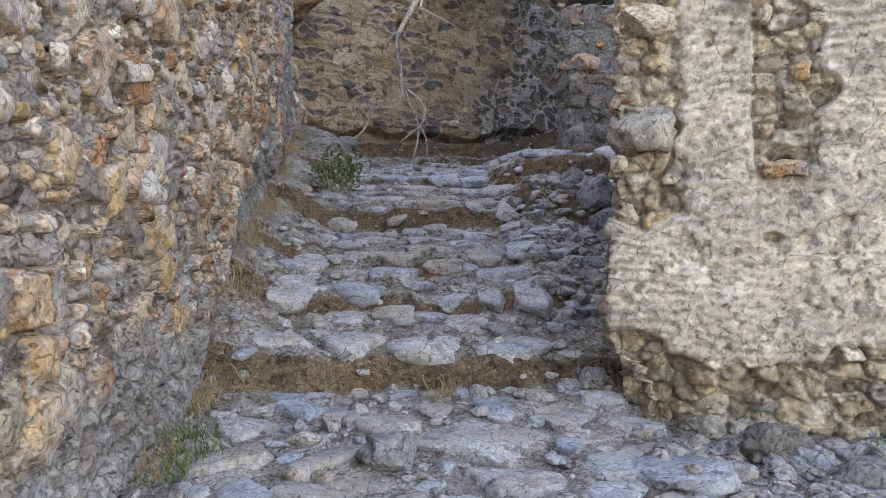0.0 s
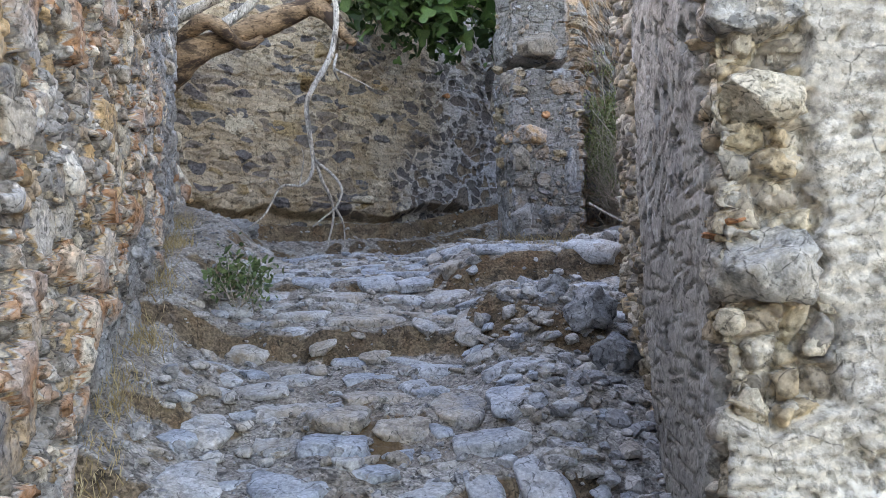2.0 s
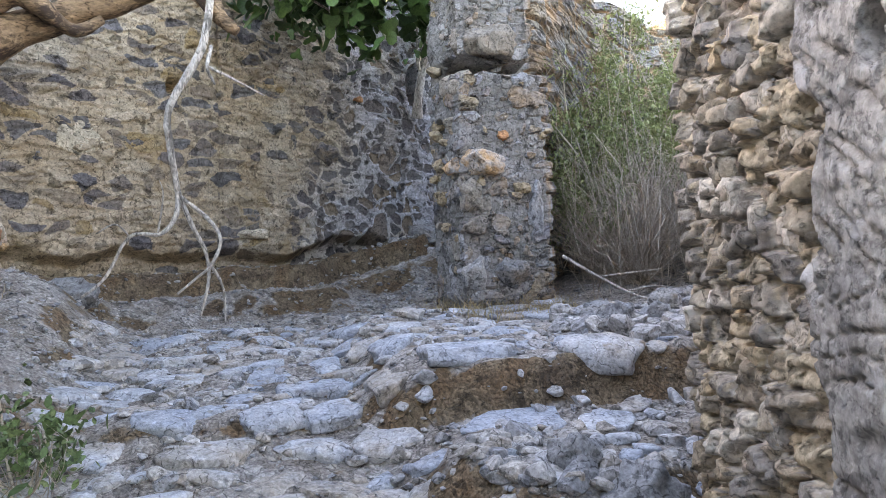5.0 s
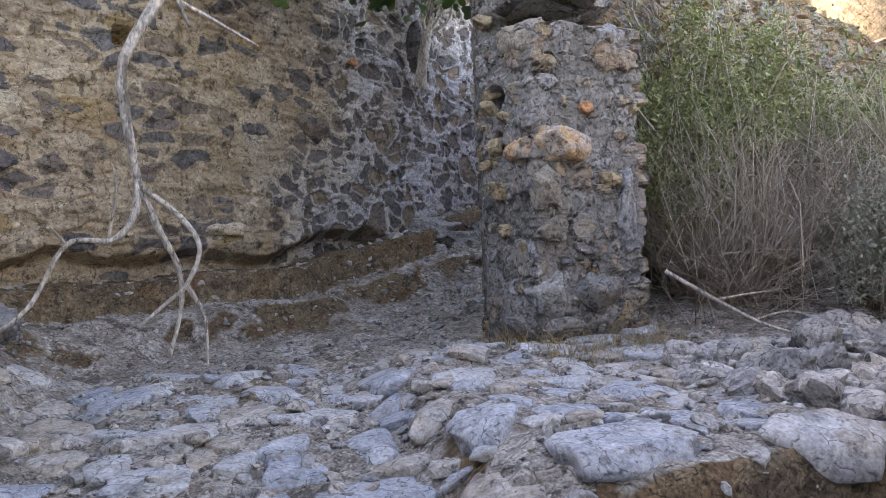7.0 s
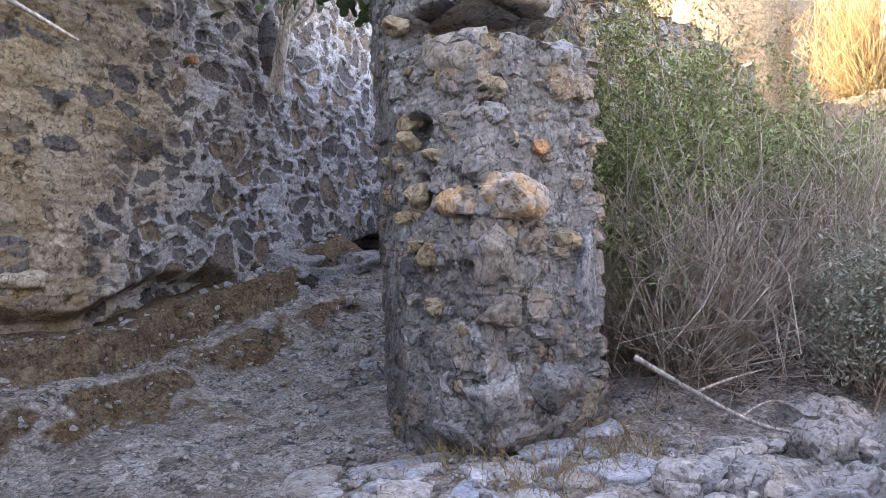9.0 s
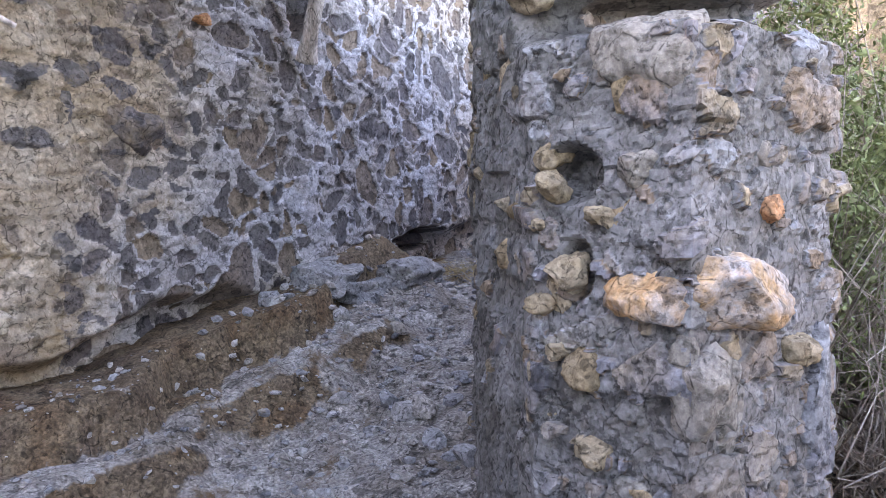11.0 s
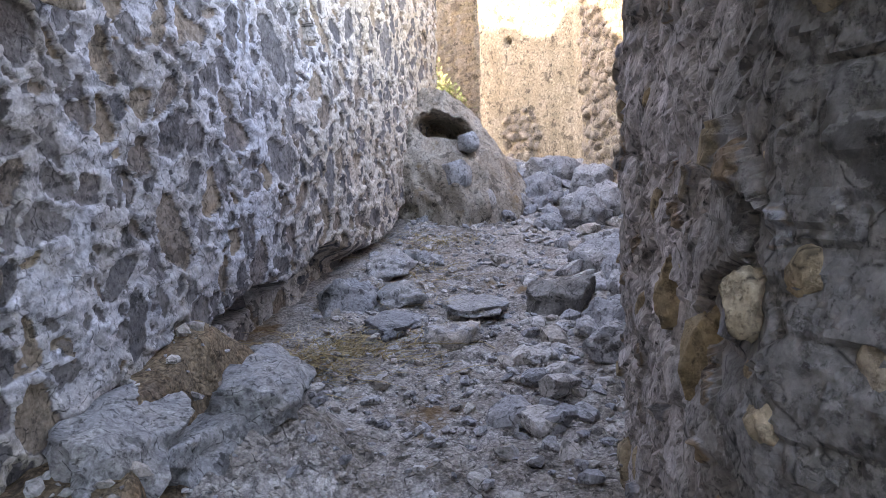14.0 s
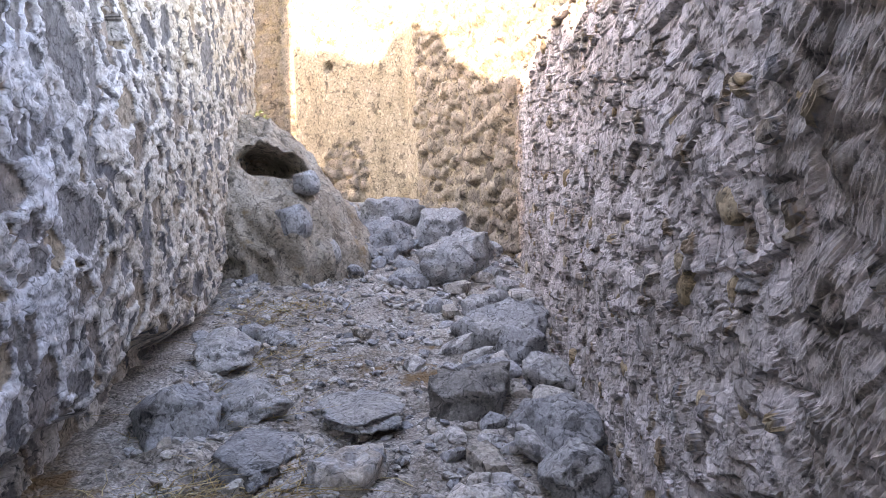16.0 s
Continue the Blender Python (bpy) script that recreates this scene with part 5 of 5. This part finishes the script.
tube([(-0.30, 9.25, 5.35), (-0.24, 9.18, 5.05), (-0.30, 9.15, 4.59), (-0.53, 9.12, 4.13), (-0.53, 9.12, 3.85), (-0.49, 9.15, 3.54)], 0.034, 0.022, M_bark, "hanging_limb", tree, 8, 0.12, 6)
for k, (pts, r) in enumerate((([(-0.49, 9.15, 3.56), (-0.50, 9.12, 3.38), (-0.60, 9.08, 3.24), (-0.80, 9.05, 3.22), (-0.95, 9.02, 2.95), (-1.1, 9.0, 2.82)], 0.02),
                              ([(-0.49, 9.15, 3.54), (-0.40, 9.18, 3.3), (-0.31, 9.2, 3.1), (-0.30, 9.2, 2.9), (-0.36, 9.2, 2.66)], 0.022),
                              ([(-0.47, 9.14, 3.5), (-0.30, 9.1, 3.35), (-0.21, 9.08, 3.2), (-0.27, 9.05, 3.02), (-0.38, 9.02, 2.92), (-0.50, 9.0, 2.82)], 0.018),
                              ([(-0.27, 9.05, 3.0), (-0.2, 9.04, 2.85), (-0.19, 9.0, 2.62)], 0.014), ([(-0.26, 9.15, 4.44), (-0.07, 9.2, 4.36), (0.13, 9.25, 4.27)], 0.013),
                              ([(-0.24, 9.18, 4.6), (-0.27, 9.1, 4.42), (-0.22, 9.1, 4.30)], 0.018), ([(-0.80, 9.05, 3.22), (-0.88, 9.0, 3.3), (-1.0, 9.0, 3.24)], 0.01),
                              ([(-0.62, 9.08, 3.25), (-0.58, 9.05, 3.5), (-0.60, 9.0, 3.6)], 0.008))):
    tube(pts, r, r * 0.4, M_bark, "twig", tree, 6, 0.12, 20 + k)
tips = []
for k in range(16):
    a0 = np.array((rngp.uniform(-0.2, 1.2), rngp.uniform(9.6, 10.6), rngp.uniform(5.6, 6.3)))
    b0 = np.array((rngp.uniform(-0.1, 2.6), rngp.uniform(9.6, 11.6), rngp.uniform(4.95, 6.6)))
    tube([(0.05, 9.5, 5.85), a0, 0.5 * (a0 + b0) + (0, 0, 0.1), b0], 0.03, 0.008, M_bark, "limb", tree, 6, 0.1, 40 + k)
    tips += [a0 + (b0 - a0) * f for f in np.linspace(0.25, 1.05, 9)]
tips = np.array(tips)
lp = np.repeat(tips, 16, 0) + rngp.normal(0, (0.17, 0.17, 0.14), (len(tips) * 16, 3))
leaves("crown", lp, 0.125, M_leaf, tree, 81, FIG)
under(tree)

# small tree rooted in the long wall
wt = holder("wall_sapling", 2.02, 12.05, 4.85, "young fig rooted in a hollow of the wall", "plant")
tube([(2.04, 12.10, 4.82), (2.03, 12.0, 5.0), (2.06, 11.98, 5.2), (2.12, 11.95, 5.5)], 0.065, 0.035, M_bark, "trunk", wt, 9, 0.15, 91)
tips = []
for k in range(7):
    e = (2.1 + rngp.normal(0, 0.35), 11.8 + rngp.normal(0, 0.2), 5.75 + rngp.uniform(0, 0.5))
    tube([(2.08, 11.97, 5.3), (2.1 + rngp.normal(0, 0.1), 11.9, 5.5), e], 0.02, 0.007, M_bark, "limb", wt, 6, 0.1, 95 + k)
    tips += [np.array(e) + rngp.normal(0, 0.16, 3) for _ in range(24)]
leaves("crown", np.array(tips), 0.12, M_leaf, wt, 98, FIG)
under(wt)


def shrub(x, y, z, spread, high, stems, per, size, leafmat, label, seed, stemmat=None, shape=None, r=0.006, lean=(0, 0), name="shrub", bend=0.13):
    """A bush of many bent stems with leaves along them."""
    rng = np.random.RandomState(seed)
    e = holder(name, x, y, z, label, "shrub")
    roots = np.array((x, y, z)) + rng.normal(0, (0.12 * spread, 0.12 * spread, 0.0), (stems, 3))
    roots[:, 2] = ground_z(roots[:, 0], roots[:, 1]) if z < 5.0 else z
    ang, rad = rng.uniform(0, 6.283, stems), spread * np.sqrt(rng.rand(stems))
    tips_ = np.stack([x + lean[0] + rad * np.cos(ang), y + lean[1] + rad * np.sin(ang), z + high * (1 - 0.45 * (rad / spread) ** 2) * rng.uniform(0.5, 1.05, stems)], 1)
    C, _ = twigs("stem_mass", roots, tips_, bend * high, r, stemmat or M_twig, e, seed + 1)
    for k in range(5):                                      # a few stout stems
        tube([roots[k], C[k, 2], tips_[k]], r * 2.2, r * 0.8, stemmat or M_twig, "stem", e, 5, 0.1, seed + 10 + k)
    if per:                                                 # leaves in tufts along the outer half of each stem
        tuft = rng.uniform(0.5, 1.0, (stems, 5))
        t = np.clip(tuft[np.arange(stems)[:, None], rng.randint(0, 5, (stems, per))] + rng.normal(0, 0.03, (stems, per)), 0.4, 1.0)
        k = np.clip((t * 4).astype(int), 0, 3)
        fr = (t * 4 - k)[..., None]
        ii = np.arange(stems)[:, None]
        P = C[ii, k] * (1 - fr) + C[ii, k + 1] * fr + rng.normal(0, 0.045, (stems, per, 3))
        leaves("foliage", P.reshape(-1, 3), size, leafmat, e, seed + 2, shape or NARROW, 0.0)
    under(e)
    return e


zg = lambda x, y: float(ground_z(np.array([x]), np.array([y]))[0])
M_weed = material("weed_leaf", [(0.07, 0.12, 0.05), (0.13, 0.20, 0.08), (0.22, 0.28, 0.13)], 4, rough=0.6, vary=0.8, bump=0.2, chipped=0.05)
shrub(3.2, 9.35, zg(3.2, 9.35), 0.75, 2.45, 110, 230, 0.032, M_leaf2, "tall green willow-like shrub behind the pier", 501)
shrub(4.2, 9.45, zg(4.2, 9.45), 0.9, 1.45, 110, 200, 0.032, M_leaf2, "olive green shrub against the wall", 511)
shrub(5.6, 9.2, zg(5.6, 9.2), 1.1, 1.2, 110, 180, 0.032, M_leaf2, "pale dusty shrub against the wall", 521)
shrub(2.75, 9.2, zg(2.75, 9.2), 0.45, 1.6, 60, 180, 0.028, M_leaf2, "dark green shrub in the pier's shade", 531)
shrub(2.95, 8.95, zg(2.95, 8.95), 0.8, 1.2, 650, 0, 0, None, "thicket of bare dry brown stems", 541, r=0.0042, bend=0.32, name="dry_thicket")
shrub(4.1, 8.75, zg(4.1, 8.75), 0.9, 1.15, 600, 0, 0, None, "tangle of bare grey stems", 551, r=0.0042, bend=0.32, name="dry_thicket")
shrub(3.5, 8.15, zg(3.5, 8.15), 0.45, 0.95, 170, 130, 0.022, M_leaf3, "silvery grey-green shrub by the stones", 561, r=0.004)
shrub(4.8, 7.9, zg(4.8, 7.9), 0.8, 1.2, 150, 80, 0.028, M_leaf3, "silvery grey-green shrub by the stones", 571, r=0.004)
shrub(6.8, 8.2, zg(6.8, 8.2), 1.2, 1.6, 120, 60, 0.04, M_leaf2, "olive green shrub against the terrace", 576)
shrub(9.0, 10.9, 5.1, 0.7, 1.9, 700, 0, 0, None, "sunlit dry brush on the terrace", 581, stemmat=M_dry, r=0.006, name="dry_brush", bend=0.25)
shrub(9.7, 9.6, 5.1, 0.9, 1.7, 500, 0, 0, None, "sunlit dry brush on the terrace", 585, stemmat=M_dry, r=0.006, name="dry_brush", bend=0.25)
shrub(-0.93, 6.80, zg(-0.93, 6.8), 0.26, 0.5, 30, 16, 0.042, M_weed, "low green leafy bush on the bank", 581, shape=PLAIN, r=0.003)
shrub(9.1, 12.75, 6.9, 0.9, 1.1, 260, 0, 0, None, "dry leafless brush on top of the wall", 591, stemmat=M_dry, r=0.006, lean=(-0.4, 0.3), name="dry_brush")
shrub(11.5, 17.6, 4.6, 0.5, 1.6, 60, 40, 0.08, M_leaf2, "sunlit yellow-green shrub by the ruins", 595)
# bare pale branch lying beside the pier
br = holder("fallen_branch", 2.5, 8.3, 2.6, "bare pale branch fallen beside the pier", "branch")
tube([(2.15, 8.55, 2.98), (2.35, 8.4, 2.82), (2.55, 8.25, 2.68), (2.8, 8.15, 2.60)], 0.013, 0.006, M_bark, "stem", br, 6, 0.1, 601)
tube([(2.35, 8.4, 2.82), (2.6, 8.42, 2.84), (2.85, 8.4, 2.86)], 0.008, 0.003, M_bark, "twig", br, 6, 0.1, 602)
tube([(2.5, 8.29, 2.71), (2.75, 8.3, 2.74), (2.95, 8.22, 2.68)], 0.007, 0.003, M_bark, "twig", br, 6, 0.1, 603)
under(br)
dry_stick = holder("stick", -1.0, 3.9, 0.9, "thin pale dead stick on the ground", "stick")
tube([(-1.1, 3.95, zg(-1.1, 3.95) + 0.03), (-0.95, 3.93, zg(-0.95, 3.93) + 0.05), (-0.85, 3.85, zg(-0.85, 3.85) + 0.02)], 0.007, 0.004, M_dry, "stem", dry_stick, 6, 0.1, 604)
under(dry_stick)


def grass(name, x, y, n, seed, high=0.16, mat=None, r=0.0022, spread=0.06, label="dry yellow grass along the wall's foot", lie=1.0):
    rng = np.random.RandomState(seed)
    k = rng.randint(0, len(x), n)
    rx, ry = x[k] + rng.normal(0, spread, n), y[k] + rng.normal(0, spread, n)
    roots = np.stack([rx, ry, ground_z(rx, ry) - 0.01], 1)
    h = high * rng.uniform(0.4, 1.3, n)
    tips_ = roots + np.stack([rng.normal(0, 0.5 / lie, n) * h, rng.normal(0, 0.5 / lie, n) * h, h * lie], 1)
    return tagged(twigs(name, roots, tips_, 0.02, r, mat or M_dry, None, seed, 4)[1], label, "grass", kind="stuff")


yy = np.linspace(3.0, 9.0, 90)
grass("dry_grass", np.interp(yy, [3, 3.9, 5.6, 7, 8.9], [-1.18, -1.2, -1.33, -1.45, -1.7]), yy + 0.25 * np.sin(yy * 9.0), 1000, 611, 0.11, None, 0.003, 0.06)
M_green = material("green_weed", [(0.05, 0.12, 0.02), (0.10, 0.20, 0.04), (0.16, 0.26, 0.07)], 6, vary=0.8, bump=0.2)
grass("green_weeds", np.array([-1.08, -1.02, -1.1, 1.95, 2.1]), np.array([3.05, 3.2, 3.4, 3.25, 3.15]), 260, 612, 0.09, M_green, 0.003, 0.06, "fresh green weeds sprouting from the gravel")
grass("step_grass", np.array([0.0, -0.05, 0.85, 0.9, 1.0]), np.array([4.05, 4.02, 4.0, 4.3, 3.65]), 200, 613, 0.1, None, 0.002, 0.05, "dry grass tuft at the step")
grass("straw", np.array([3.6, 3.75, 3.9, 3.5, 4.6, 5.2, 5.9, 6.1]), np.array([12.45, 12.5, 12.35, 12.55, 12.95, 13.2, 13.6, 13.5]), 1100, 614, 0.13, M_dry, 0.0035, 0.15, "trampled straw at the wall's foot", 0.4)
grass("pier_grass", np.array([1.5, 1.7, 1.95, 2.1, 1.35]), np.array([8.55, 8.52, 8.5, 8.55, 8.9]), 500, 615, 0.11, M_dry, 0.0022, 0.09, "dry grass round the pier's foot")
